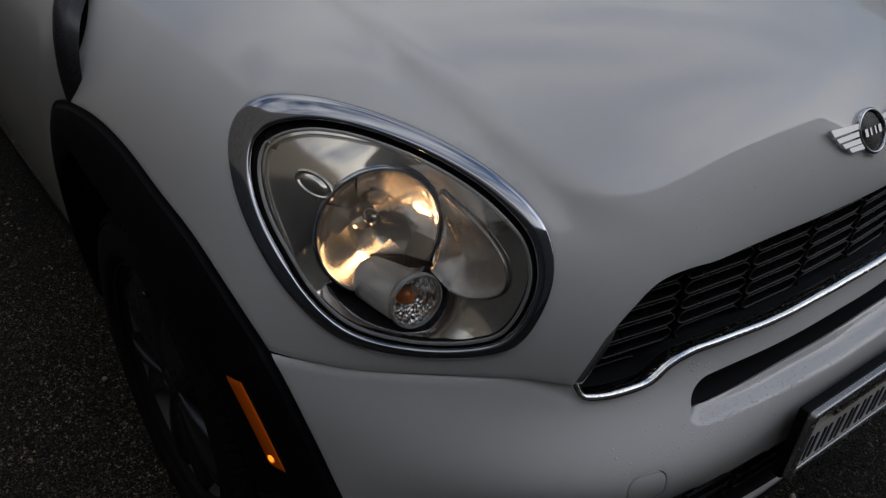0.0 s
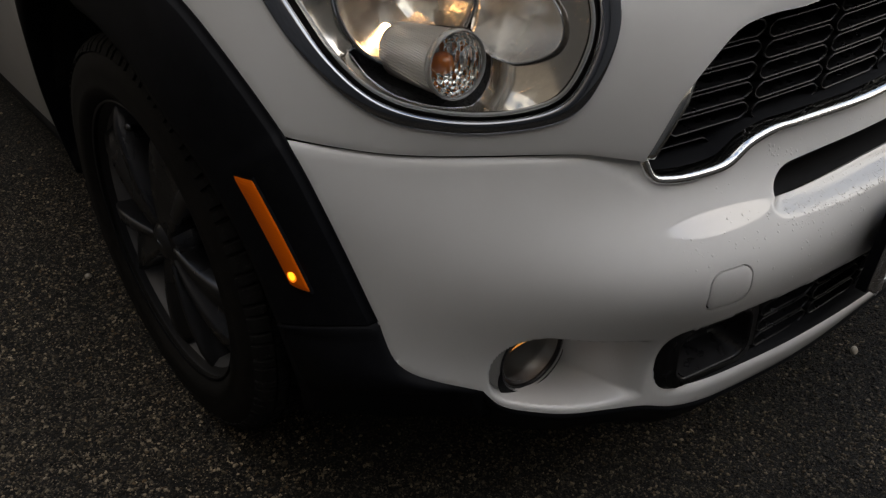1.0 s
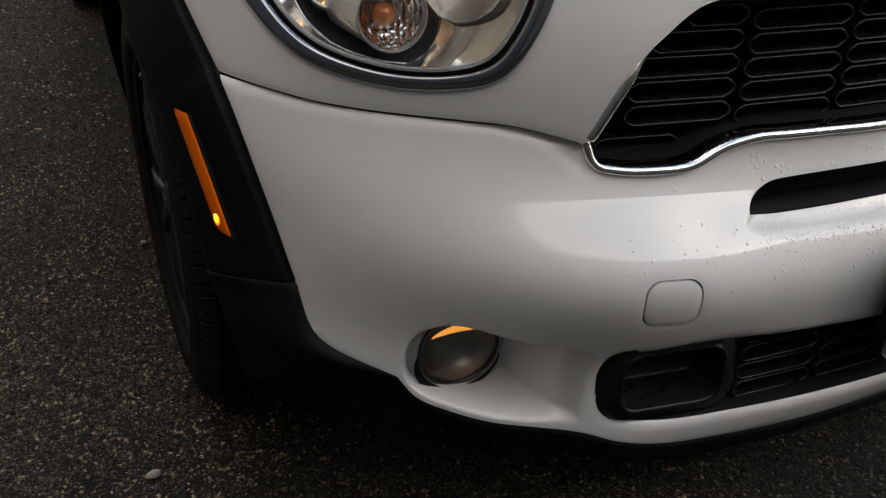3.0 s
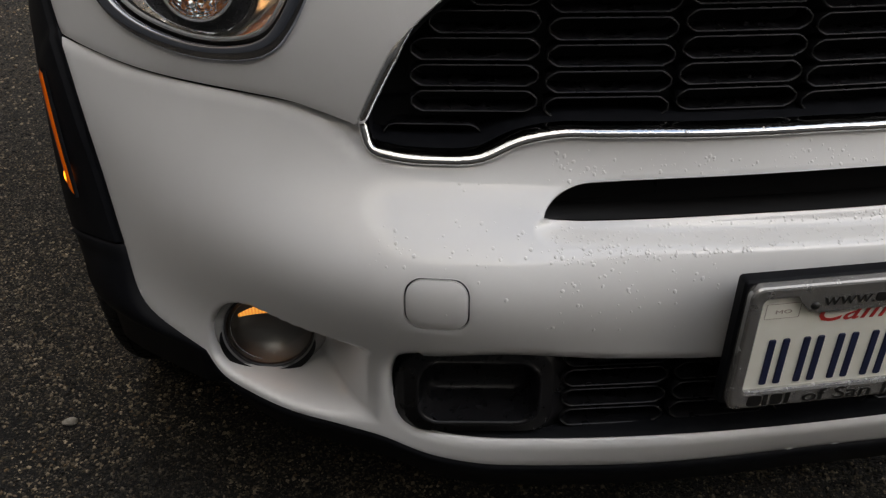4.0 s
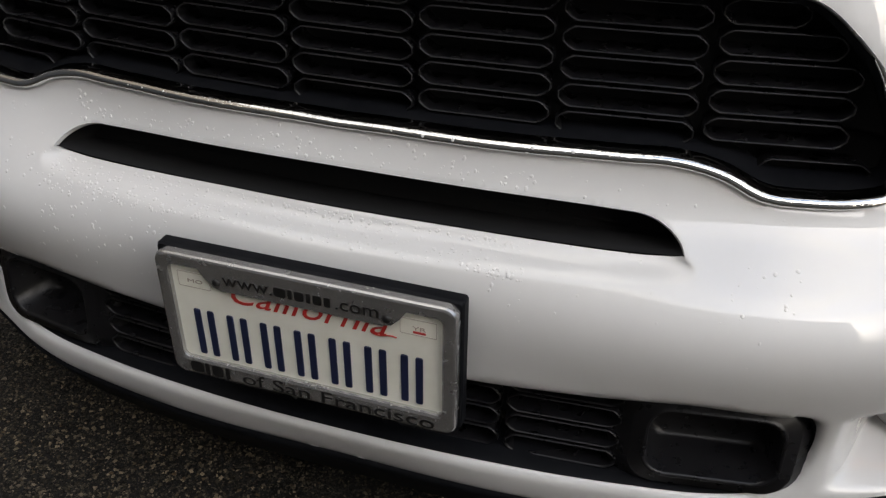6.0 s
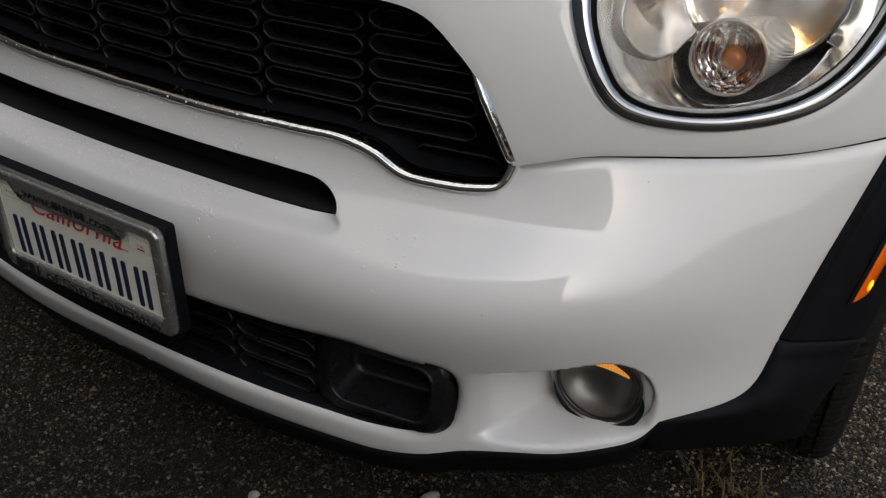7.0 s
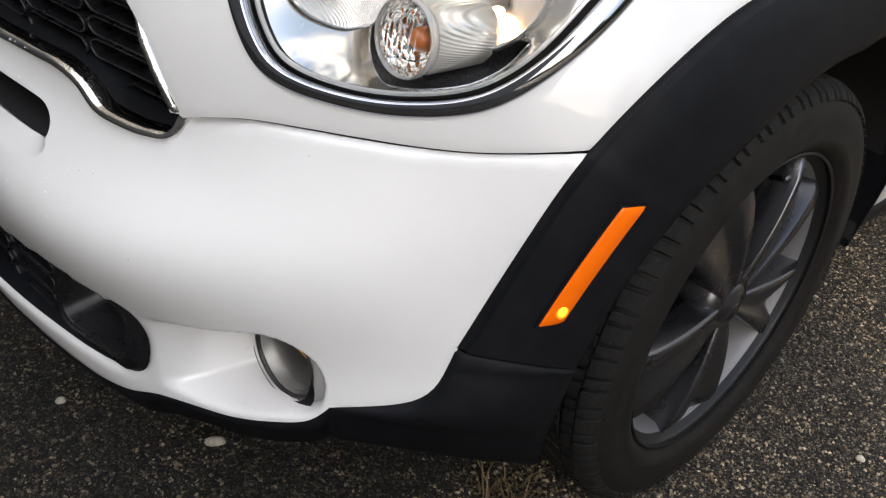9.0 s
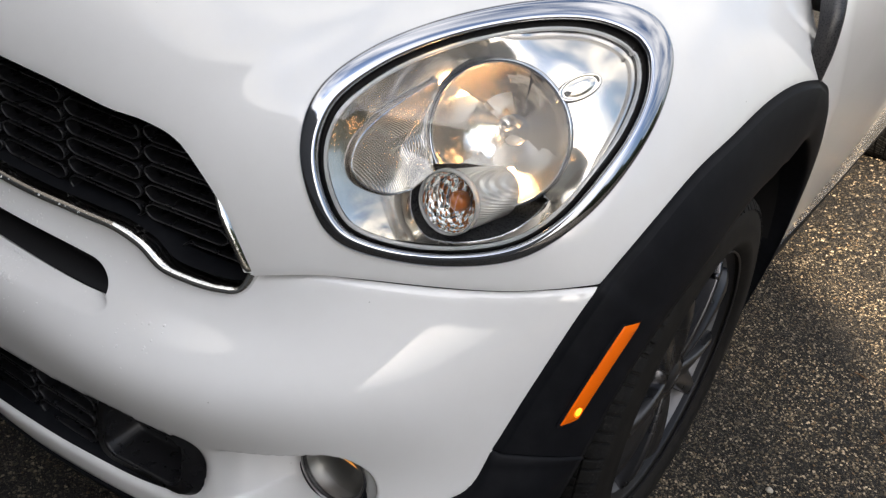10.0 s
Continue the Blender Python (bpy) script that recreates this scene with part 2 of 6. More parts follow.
# asphalt: dark tar bed between stone chips
asphalt = material("asphalt", (0.03, 0.028, 0.026), 0.8)
chips = tex(asphalt, "ShaderNodeTexVoronoi", 300.0)
edge_v = tex(asphalt, "ShaderNodeTexVoronoi", 300.0)
edge_v.feature = "DISTANCE_TO_EDGE"
wear = tex(asphalt, "ShaderNodeTexNoise", 2.2, Detail=8.0, Roughness=0.65)
fine = tex(asphalt, "ShaderNodeTexNoise", 500.0, Detail=4.0)
sep = asphalt.node_tree.nodes.new("ShaderNodeSeparateColor")
asphalt.node_tree.links.new(chips.outputs["Color"], sep.inputs[0])
chip_col = ramp(asphalt, sep.outputs[0], [(0.0, (0.009, 0.008, 0.007)), (0.45, (0.024, 0.021, 0.017)), (0.7, (0.13, 0.11, 0.083)), (1.0, (0.36, 0.315, 0.25))])
c1 = blend(asphalt, chip_col, ramp(asphalt, edge_v.outputs["Distance"], [(0.03, grey(0.15)), (0.16, grey(1.0))]), 1.0, "MULTIPLY")
c2 = blend(asphalt, c1, ramp(asphalt, wear.outputs[0], [(0.34, grey(0.35)), (0.66, (1.1, 1.02, 0.92))]), 1.0, "MULTIPLY")
# the tar bed's colour carries the painted shade before the nose
link(asphalt, shade_patch(asphalt, c2), "Base Color")
b1 = bump(asphalt, ramp(asphalt, edge_v.outputs["Distance"], [(0.0, grey(0.0)), (0.25, grey(1.0))]), 1.0, 0.004)
link(asphalt, bump(asphalt, fine.outputs[0], 0.5, 0.0012, b1), "Normal")
# stone chips: most dark or tan, some pale; damp stretches hold more tar
stone = material("stone", (0.2, 0.18, 0.15), 0.7)
info = stone.node_tree.nodes.new("ShaderNodeNewGeometry")
st_n = tex(stone, "ShaderNodeTexNoise", 350.0, Detail=5.0)
stain = tex(stone, "ShaderNodeTexNoise", 3.1, Detail=7.0, Roughness=0.6)
chip_c = ramp(stone, info.outputs["Random Per Island"], [(0.0, (0.010, 0.009, 0.008)), (0.34, (0.018, 0.016, 0.014)), (0.50, (0.075, 0.066, 0.050)), (0.68, (0.19, 0.170, 0.130)), (0.74, (0.21, 0.15, 0.09)), (0.78, (0.25, 0.235, 0.20)), (0.86, (0.36, 0.32, 0.25)), (1.0, (0.64, 0.58, 0.48))])
chip_c = blend(stone, chip_c, ramp(stone, st_n.outputs[0], [(0.3, grey(0.55)), (0.7, grey(1.2))]), 1.0, "MULTIPLY")
# chips take the same shade in their colour before the nose
link(stone, shade_patch(stone, blend(stone, chip_c, ramp(stone, stain.outputs[0], [(0.34, (0.30, 0.29, 0.29)), (0.62, (1.26, 1.10, 0.88))]), 1.0, "MULTIPLY")), "Base Color")
link(stone, bump(stone, st_n.outputs[0], 0.5, 0.001), "Normal")
dry_grass = material("dry_grass", (0.17, 0.12, 0.055), 0.7)
leaf_brown = material("leaf_brown", (0.16, 0.085, 0.035), 0.7)
house_wall = material("house_wall", (0.14, 0.133, 0.122), 0.85)
hw = tex(house_wall, "ShaderNodeTexNoise", 6.0, Detail=6.0)
link(house_wall, ramp(house_wall, hw.outputs[0], [(0.3, (0.135, 0.135, 0.135)), (0.7, (0.195, 0.196, 0.198))]), "Base Color")
# dark surface of the added west wall that holds back light
blocker = material("dark_blocker", (0.09, 0.08, 0.07), 0.8)
cl = tex(blocker, "ShaderNodeTexNoise", 5.0, Detail=6.0)
link(blocker, ramp(blocker, cl.outputs[0], [(0.3, (0.055, 0.055, 0.056)), (0.7, (0.108, 0.108, 0.110))]), "Base Color")
tinted_glass = material("tinted_glass", (0.01, 0.012, 0.012), 0.04)
pebble_stone = material("pebble_stone", (0.42, 0.38, 0.31), 0.75)
pb = tex(pebble_stone, "ShaderNodeTexNoise", 250.0, Detail=4.0)
link(pebble_stone, ramp(pebble_stone, pb.outputs[0], [(0.3, (0.30, 0.265, 0.21)), (0.7, (0.48, 0.44, 0.37))]), "Base Color")
foliage = material("foliage", (0.05, 0.06, 0.03), 0.9)

# ---- the car's body surface ----
CENTRE = Vector((0.0, 1.6, 0.35))


class Net:
    """A smooth skin round CENTRE: distances on a grid of azimuth and elevation, joined by cubic splines; the same on both sides."""

    def __init__(self, step, low, rise, rows):
        self.du, self.v0, self.dv = step, low, rise
        rows = np.array(rows)
        self.c = np.vstack([rows[1:2], rows])

    @staticmethod
    def weights(t):
        return np.array([(1 - t) ** 3, 3 * t**3 - 6 * t**2 + 4, -3 * t**3 + 3 * t**2 + 3 * t + 1, t**3]) / 6

    def r(self, u, v):
        s = min(max(abs(u) / self.du, 0), self.c.shape[0] - 3.001)
        q = min(max((v - self.v0) / self.dv, 0), self.c.shape[1] - 3.001)
        i, j = int(s), int(q)
        return float(self.weights(s - i) @ self.c[i:i + 4, j:j + 4] @ self.weights(q - j))


def toward(u, v):
    return Vector((math.cos(v) * math.sin(u), -math.cos(v) * math.cos(u), math.sin(v)))


def angles(p):
    d = Vector(p) - CENTRE
    return math.atan2(d.x, -d.y), math.asin(d.z / d.length)


def smooth_line(points, closed=False, n=8):
    """Catmull-Rom curve through points."""
    P = [Vector(p) for p in points]
    k, out = len(P), []
    for i in range(k if closed else k - 1):
        b, c = P[i], P[(i + 1) % k]
        a = P[i - 1] if closed or i > 0 else 2 * b - c
        d = P[(i + 2) % k] if closed or i + 2 < k else 2 * c - b
        for s in range(n):
            t = s / n
            out.append(0.5 * (2 * b + (c - a) * t + (2 * a - 5 * b + 4 * c - d) * t * t + (3 * b - a - 3 * c + d) * t**3))
    if not closed:
        out.append(P[-1])
    return out


def flip(points):
    return [Vector((-p[0], p[1], p[2])) for p in points]


BUMPER = Net(0.1, -0.14, 0.04, [
    (1.505, 1.516, 1.528, 1.558, 1.576, 1.563, 1.572, 1.578, 1.539, 1.516, 1.530, 1.551),
    (1.510, 1.523, 1.542, 1.572, 1.573, 1.562, 1.577, 1.583, 1.541, 1.532, 1.541, 1.555),
    (1.527, 1.541, 1.556, 1.574, 1.573, 1.575, 1.606, 1.607, 1.532, 1.527, 1.553, 1.562),
    (1.550, 1.563, 1.576, 1.581, 1.569, 1.584, 1.622, 1.637, 1.552, 1.549, 1.562, 1.555),
    (1.569, 1.576, 1.582, 1.582, 1.571, 1.568, 1.590, 1.599, 1.561, 1.541, 1.525, 1.524),
    (1.579, 1.578, 1.576, 1.567, 1.543, 1.529, 1.533, 1.532, 1.520, 1.498, 1.492, 1.496),
    (1.581, 1.571, 1.559, 1.541, 1.516, 1.499, 1.488, 1.485, 1.494, 1.498, 1.491, 1.485),
    (1.575, 1.558, 1.539, 1.515, 1.491, 1.472, 1.459, 1.458, 1.470, 1.480, 1.479, 1.476),
    (1.566, 1.543, 1.518, 1.492, 1.467, 1.447, 1.435, 1.436, 1.446, 1.458, 1.464, 1.466),
])
BONNET = Net(0.16, -0.08, 0.13, [
    (1.394, 1.435, 1.470, 1.501, 1.606, 1.530, 1.238, 1.063, 0.911, 0.806),
    (1.392, 1.438, 1.488, 1.534, 1.578, 1.506, 1.246, 1.063, 0.911, 0.797),
    (1.382, 1.434, 1.501, 1.600, 1.596, 1.452, 1.240, 1.058, 0.908, 0.780),
    (1.361, 1.409, 1.450, 1.490, 1.515, 1.443, 1.247, 1.059, 0.909, 0.777),
    (1.323, 1.378, 1.447, 1.516, 1.491, 1.447, 1.254, 1.068, 0.923, 0.796),
    (1.259, 1.299, 1.335, 1.345, 1.313, 1.318, 1.207, 1.072, 0.951, 0.837),
    (1.171, 1.186, 1.192, 1.187, 1.191, 1.215, 1.169, 1.081, 0.986, 0.890),
    (1.071, 1.070, 1.061, 1.051, 1.069, 1.117, 1.131, 1.086, 1.016, 0.941),
    (0.970, 0.967, 0.960, 0.957, 0.990, 1.046, 1.081, 1.074, 1.035, 0.982),
    (0.874, 0.881, 0.896, 0.918, 0.947, 1.000, 1.052, 1.060, 1.042, 1.012),
])
# edges of the panels and openings, on the side of positive x
PANEL_GAP = [
    (0.509, 0.166, 0.624), (0.568, 0.200, 0.637), (0.617, 0.235, 0.638), (0.661, 0.268, 0.637),
    (0.705, 0.303, 0.637), (0.750, 0.337, 0.641), (0.795, 0.372, 0.650), (0.837, 0.408, 0.660),
]
BUMPER_BOTTOM = [
    (0.700, 0.218, 0.339), (0.680, 0.198, 0.312), (0.645, 0.172, 0.298), (0.601, 0.147, 0.287),
    (0.552, 0.126, 0.281), (0.502, 0.107, 0.271), (0.451, 0.092, 0.250), (0.395, 0.081, 0.238),
    (0.347, 0.073, 0.236), (0.284, 0.064, 0.235), (0.215, 0.057, 0.234), (0.143, 0.053, 0.234),
    (0.070, 0.053, 0.233), (0.000, 0.054, 0.233),
]
GRILLE_BOTTOM = [
    (0.511, 0.168, 0.628), (0.502, 0.155, 0.600), (0.475, 0.143, 0.592), (0.437, 0.133, 0.590),
    (0.394, 0.126, 0.592), (0.354, 0.125, 0.608), (0.314, 0.120, 0.616), (0.275, 0.114, 0.616),
    (0.232, 0.108, 0.616), (0.184, 0.101, 0.616), (0.135, 0.097, 0.616), (0.088, 0.096, 0.616),
    (0.043, 0.096, 0.616), (0.000, 0.096, 0.615),
]
LOWER_GRILLE = [
    (0.000, 0.034, 0.385), (0.146, 0.039, 0.389), (0.269, 0.045, 0.397), (0.371, 0.053, 0.407),
    (0.440, 0.072, 0.399), (0.481, 0.088, 0.391), (0.491, 0.101, 0.360), (0.488, 0.105, 0.326),
    (0.478, 0.101, 0.297), (0.446, 0.091, 0.280), (0.394, 0.077, 0.275), (0.330, 0.063, 0.277),
    (0.250, 0.049, 0.280), (0.166, 0.040, 0.282), (0.083, 0.035, 0.283), (0.000, 0.034, 0.283),
]
GRILLE_TOP = [
    (0.513, 0.159, 0.626), (0.495, 0.150, 0.668), (0.474, 0.145, 0.707), (0.443, 0.141, 0.740),
    (0.406, 0.138, 0.767), (0.361, 0.131, 0.776), (0.309, 0.122, 0.776), (0.247, 0.115, 0.781),
    (0.185, 0.109, 0.785), (0.123, 0.103, 0.788), (0.062, 0.098, 0.791), (0.000, 0.097, 0.792),
]
RING_OUTER = [
    (0.793, 0.564, 0.911), (0.755, 0.567, 0.943), (0.704, 0.527, 0.953), (0.645, 0.461, 0.944),
    (0.588, 0.383, 0.921), (0.545, 0.304, 0.888), (0.523, 0.241, 0.845), (0.530, 0.206, 0.791),
    (0.556, 0.199, 0.731), (0.586, 0.212, 0.687), (0.631, 0.246, 0.669), (0.693, 0.296, 0.666),
    (0.757, 0.348, 0.687), (0.799, 0.402, 0.738), (0.817, 0.465, 0.801), (0.814, 0.524, 0.861),
]
RING_INNER = [
    (0.798, 0.505, 0.869), (0.769, 0.523, 0.911), (0.728, 0.507, 0.931), (0.680, 0.463, 0.931),
    (0.638, 0.414, 0.919), (0.602, 0.365, 0.902), (0.573, 0.315, 0.880), (0.553, 0.270, 0.853),
    (0.543, 0.235, 0.821), (0.547, 0.226, 0.804), (0.549, 0.214, 0.780), (0.576, 0.212, 0.723),
    (0.615, 0.236, 0.689), (0.667, 0.278, 0.681), (0.717, 0.318, 0.688), (0.755, 0.351, 0.708),
    (0.782, 0.388, 0.743), (0.796, 0.431, 0.794), (0.803, 0.465, 0.824), (0.797, 0.479, 0.847),
]
ARCH_EDGE = [
    (0.903, 0.932, 0.832), (0.892, 0.856, 0.841), (0.884, 0.780, 0.838), (0.879, 0.705, 0.826),
    (0.876, 0.632, 0.807), (0.865, 0.562, 0.784), (0.856, 0.499, 0.746), (0.848, 0.441, 0.702),
    (0.833, 0.397, 0.646), (0.818, 0.367, 0.578), (0.802, 0.340, 0.505), (0.788, 0.312, 0.433),
    (0.771, 0.283, 0.365), (0.693, 0.218, 0.334),
]



# ---- building helpers ----
def finish(bm, name, mat, parent=None, label="", smooth=True):
    me = bpy.data.meshes.new(name)
    bm.to_mesh(me)
    bm.free()
    for q in me.polygons:
        q.use_smooth = smooth
    me.materials.append(mat)
    ob = new(name, me)
    if parent is not None:
        ob.parent = parent
    if label:
        ob["label"] = label
    return ob


def part(name, bm, mat, parent, label="", smooth=True):
    return finish(bm, name, mat, parent, label, smooth)


def in_polygon(px, py, poly):
    x, y = poly[:, 0], poly[:, 1]
    x2, y2 = np.roll(x, -1), np.roll(y, -1)
    a = (y[None] > py[:, None]) != (y2[None] > py[:, None])
    with np.errstate(divide="ignore", invalid="ignore"):
        c = px[:, None] < (x2 - x)[None] * (py[:, None] - y[None]) / (y2 - y)[None] + x[None]
    return (a & c).sum(1) % 2 == 1


def even(poly, step, closed=True):
    P = np.array([tuple(p) for p in poly], float)
    if closed:
        P = np.vstack([P, P[:1]])
    L = np.r_[0, np.cumsum(np.linalg.norm(np.diff(P, axis=0), axis=1))]
    n = max(6, int(round(L[-1] / step)))
    s = np.linspace(0, L[-1], n + 1)
    if closed:
        s = s[:-1]
    return np.stack([np.interp(s, L, P[:, k]) for k in range(P.shape[1])], 1)


K = 1.5  # one radian of the skin in metres, about


def flat(points):
    """Places on the skin as flat coordinates (azimuth, elevation) in metres."""
    return np.array([angles(p) for p in points]) * K


def skin(net, x, y, extra=None):
    u, v = x / K, y / K
    r = net.r(u, v)
    if extra:
        r += extra(x, y)
    return CENTRE + toward(u, v) * r


def skin_normal(net, x, y, extra=None):
    e = 0.003
    a, b = skin(net, x + e, y, extra) - skin(net, x - e, y, extra), skin(net, x, y + e, extra) - skin(net, x, y - e, extra)
    n = a.cross(b).normalized()
    return n if n.dot(toward(x / K, y / K)) > 0 else -n


def triangulate(outline, holes, step, fine=0.005, dense=()):
    """A flat mesh of even triangles inside outline and outside holes."""
    loops = [even(outline, fine)] + [even(h, fine) for h in holes]
    pts = np.vstack(loops)
    edges, k = [], 0
    for lp in loops:
        edges += [(k + i, k + (i + 1) % len(lp)) for i in range(len(lp))]
        k += len(lp)
    lo, hi = loops[0].min(0), loops[0].max(0)
    gx, gy = np.arange(lo[0], hi[0], step), np.arange(lo[1], hi[1], step * 0.866)
    gx, gy = np.meshgrid(gx, gy)
    gx = gx + (np.arange(gx.shape[0]) % 2)[:, None] * step / 2
    g = np.stack([gx.ravel(), gy.ravel()], 1)
    keep = in_polygon(g[:, 0], g[:, 1], loops[0])
    for h in loops[1:]:
        keep &= ~in_polygon(g[:, 0], g[:, 1], h)
    g = g[keep]
    near = np.ones(len(g), bool)
    for i in range(0, len(pts), 400):
        d = ((g[:, None] - pts[None, i:i + 400]) ** 2).sum(2).min(1)
        near &= d > (0.62 * step) ** 2
    g = g[near]
    for x0, x1, y0, y1, st in dense:
        box = (g[:, 0] > x0) & (g[:, 0] < x1) & (g[:, 1] > y0) & (g[:, 1] < y1)
        g = g[~box]
        hx, hy = np.meshgrid(np.arange(x0, x1, st), np.arange(y0, y1, st))
        h = np.stack([hx.ravel(), hy.ravel()], 1)
        keep = in_polygon(h[:, 0], h[:, 1], loops[0])
        for q in loops[1:]:
            keep &= ~in_polygon(h[:, 0], h[:, 1], q)
        h = h[keep]
        for i in range(0, len(pts), 400):
            h = h[((h[:, None] - pts[None, i:i + 400]) ** 2).sum(2).min(1) > (0.6 * st) ** 2]
        g = np.vstack([g, h])
    allp = np.vstack([pts, g])
    res = delaunay_2d_cdt([Vector(p) for p in allp], edges, [], 0, 1e-6)
    V = np.array([tuple(p) for p in res[0]])
    F = np.array([f for f in res[2] if len(f) == 3])
    c = V[F].mean(1)
    keep = in_polygon(c[:, 0], c[:, 1], loops[0])
    for h in loops[1:]:
        keep &= ~in_polygon(c[:, 0], c[:, 1], h)
    return V, F[keep]


def panel(name, net, outline, holes, mat, parent, step=0.012, extra=None, depth=0.012, label="", lift=0.0, dense=(), radius=0.0011, fine=0.005):
    """A sheet of the skin inside outline, with its edges rolled inwards."""
    V, F = triangulate(outline, holes, step, fine, dense)
    bm = bmesh.new()
    vs = [bm.verts.new(skin(net, x, y, extra) + toward(x / K, y / K) * lift) for x, y in V]
    for a, b, c in F:
        bm.faces.new((vs[a], vs[b], vs[c]))
    for v in [v for v in bm.verts if not v.link_faces]:
        bm.verts.remove(v)
    bmesh.ops.recalc_face_normals(bm, faces=bm.faces)
    if sum(f.normal.dot(f.calc_center_median() - CENTRE) for f in bm.faces) < 0:
        bmesh.ops.reverse_faces(bm, faces=bm.faces)
    bm.normal_update()
    roll_edges(bm, depth, radius)
    return part(name, bm, mat, parent, label)


def roll_edges(bm, depth, radius=0.0011):
    rim = [e for e in bm.edges if len(e.link_faces) == 1]
    out, nrm = {}, {}
    for e in rim:
        f = e.link_faces[0]
        a, b = e.verts
        side = (b.co - a.co).cross(f.normal)
        if side.dot(f.calc_center_median() - a.co) > 0:
            side = -side
        for v in e.verts:
            out[v] = out.get(v, Vector()) + side.normalized()
            nrm[v] = v.normal.copy()
    prev = {v: v for v in out}
    for o, d in ((0.6 * radius, 0.25 * radius), (radius, radius), (radius, depth)):
        ring = {v: bm.verts.new(v.co + out[v].normalized() * o - nrm[v] * d) for v in out}
        for e in rim:
            a, b = e.verts
            lp = e.link_faces[0].loops
            first = next(q for q in lp if q.edge == e).vert
            a, b = (first, b if first == a else a)
            bm.faces.new((prev[b], prev[a], ring[a], ring[b]))
        prev = ring


def thing(name, label, category, where=(0, 0, 0)):
    ob = new(name)
    ob.location = where
    return tagged(ob, label, category)


# ---- car ----
car = thing("car", "white compact hatchback with black wheel arch trim, lights on", "car")


def half_line(curve, n=8, closed=False):
    return smooth_line(curve, closed, n)


def round_centre(half):
    """A line from the middle outwards, carried round both sides."""
    return half + flip(half)[::-1]


def lathe(bm, profile, m, segs=48, closed=False):
    """Turns (radius, height) pairs about z and sets the result at m."""
    rings = [[bm.verts.new(m @ Vector((r * math.cos(a), r * math.sin(a), h))) for a in (2 * math.pi * i / segs for i in range(segs))] if r > 1e-6 else [bm.verts.new(m @ Vector((0, 0, h)))] for r, h in profile]
    pairs = list(zip(rings, rings[1:])) + ([(rings[-1], rings[0])] if closed else [])
    for a, b in pairs:
        for i in range(segs):
            q = [a[i % len(a)], a[(i + 1) % len(a)], b[(i + 1) % len(b)], b[i % len(b)]]
            q = [v for n, v in enumerate(q) if v not in q[:n]]
            if len(q) > 2:
                bm.faces.new(q)


def facing(c, n, up=(0, 0, 1)):
    """A pose at c whose z axis is n."""
    z = Vector(n).normalized()
    x = Vector(up).cross(z).normalized()
    return Matrix.Translation(c) @ Matrix((x, z.cross(x), z)).transposed().to_4x4()


def tube(bm, line, radius, closed=False, segs=8, squash=1.0):
    P = [Vector(p) for p in line]
    rings = []
    for i, p in enumerate(P):
        a = P[i - 1] if closed or i else p
        b = P[(i + 1) % len(P)] if closed or i + 1 < len(P) else p
        m = facing(p, b - a, (0.02, 0.3, 1))
        rings.append([bm.verts.new(m @ Vector((radius * math.cos(t), squash * radius * math.sin(t), 0))) for t in (2 * math.pi * k / segs for k in range(segs))])
    for a, b in list(zip(rings, rings[1:])) + ([(rings[-1], rings[0])] if closed else []):
        for k in range(segs):
            bm.faces.new((a[k], a[(k + 1) % segs], b[(k + 1) % segs], b[k]))
    if not closed:
        bm.faces.new(rings[0][::-1])
        bm.faces.new(rings[-1])


def loft(bm, rows, closed=False, ring=False):
    vs = [[bm.verts.new(p) for p in r] for r in rows]
    n = len(vs[0])
    for a, b in list(zip(vs, vs[1:])) + ([(vs[-1], vs[0])] if closed else []):
        for i in range(n if ring else n - 1):
            j = (i + 1) % n
            q = (a[i], a[j], b[j], b[i])
            if len(set(q)) == 4 and len({tuple(round(c, 6) for c in v.co) for v in q}) > 2:
                bm.faces.new(q)


def slab(bm, size, m, bevel=0.002, segs=2):
    r = bmesh.ops.create_cube(bm, size=1, matrix=m @ Matrix.Diagonal((*size, 1)))
    if bevel:
        es = list({e for v in r["verts"] for e in v.link_edges})
        bmesh.ops.bevel(bm, geom=es, offset=bevel, segments=segs, profile=0.5, affect="EDGES")


def rounded(w, h, r, n=5):
    """Corner-rounded rectangle, centred, counter-clockwise."""
    out = []
    for k, (sx, sy) in enumerate(((1, 1), (-1, 1), (-1, -1), (1, -1))):
        for i in range(n + 1):
            a = math.pi / 2 * (k + i / n)
            out.append((sx * (w / 2 - r) + r * math.cos(a), sy * (h / 2 - r) + r * math.sin(a)))
    return out


def plate_of(bm, loop, m, depth, bevel=0.0):
    """A flat piece with the outline loop, its face at z = 0 of m, depth thick behind."""
    f = [bm.verts.new(m @ Vector((x, y, 0))) for x, y in loop]
    cx, cy = np.mean([p[0] for p in loop]), np.mean([p[1] for p in loop])
    k = [bm.verts.new(m @ Vector((x + (bevel if x > cx else -bevel), y + (bevel if y > cy else -bevel), -max(bevel, 0.0005)))) for x, y in loop]
    b = [bm.verts.new(m @ Vector((x + (bevel if x > cx else -bevel), y + (bevel if y > cy else -bevel), -depth))) for x, y in loop]
    bm.faces.new(f)
    n = len(loop)
    for p, q in ((f, k), (k, b)):
        for i in range(n):
            bm.faces.new((p[i], q[i], q[(i + 1) % n], p[(i + 1) % n]))


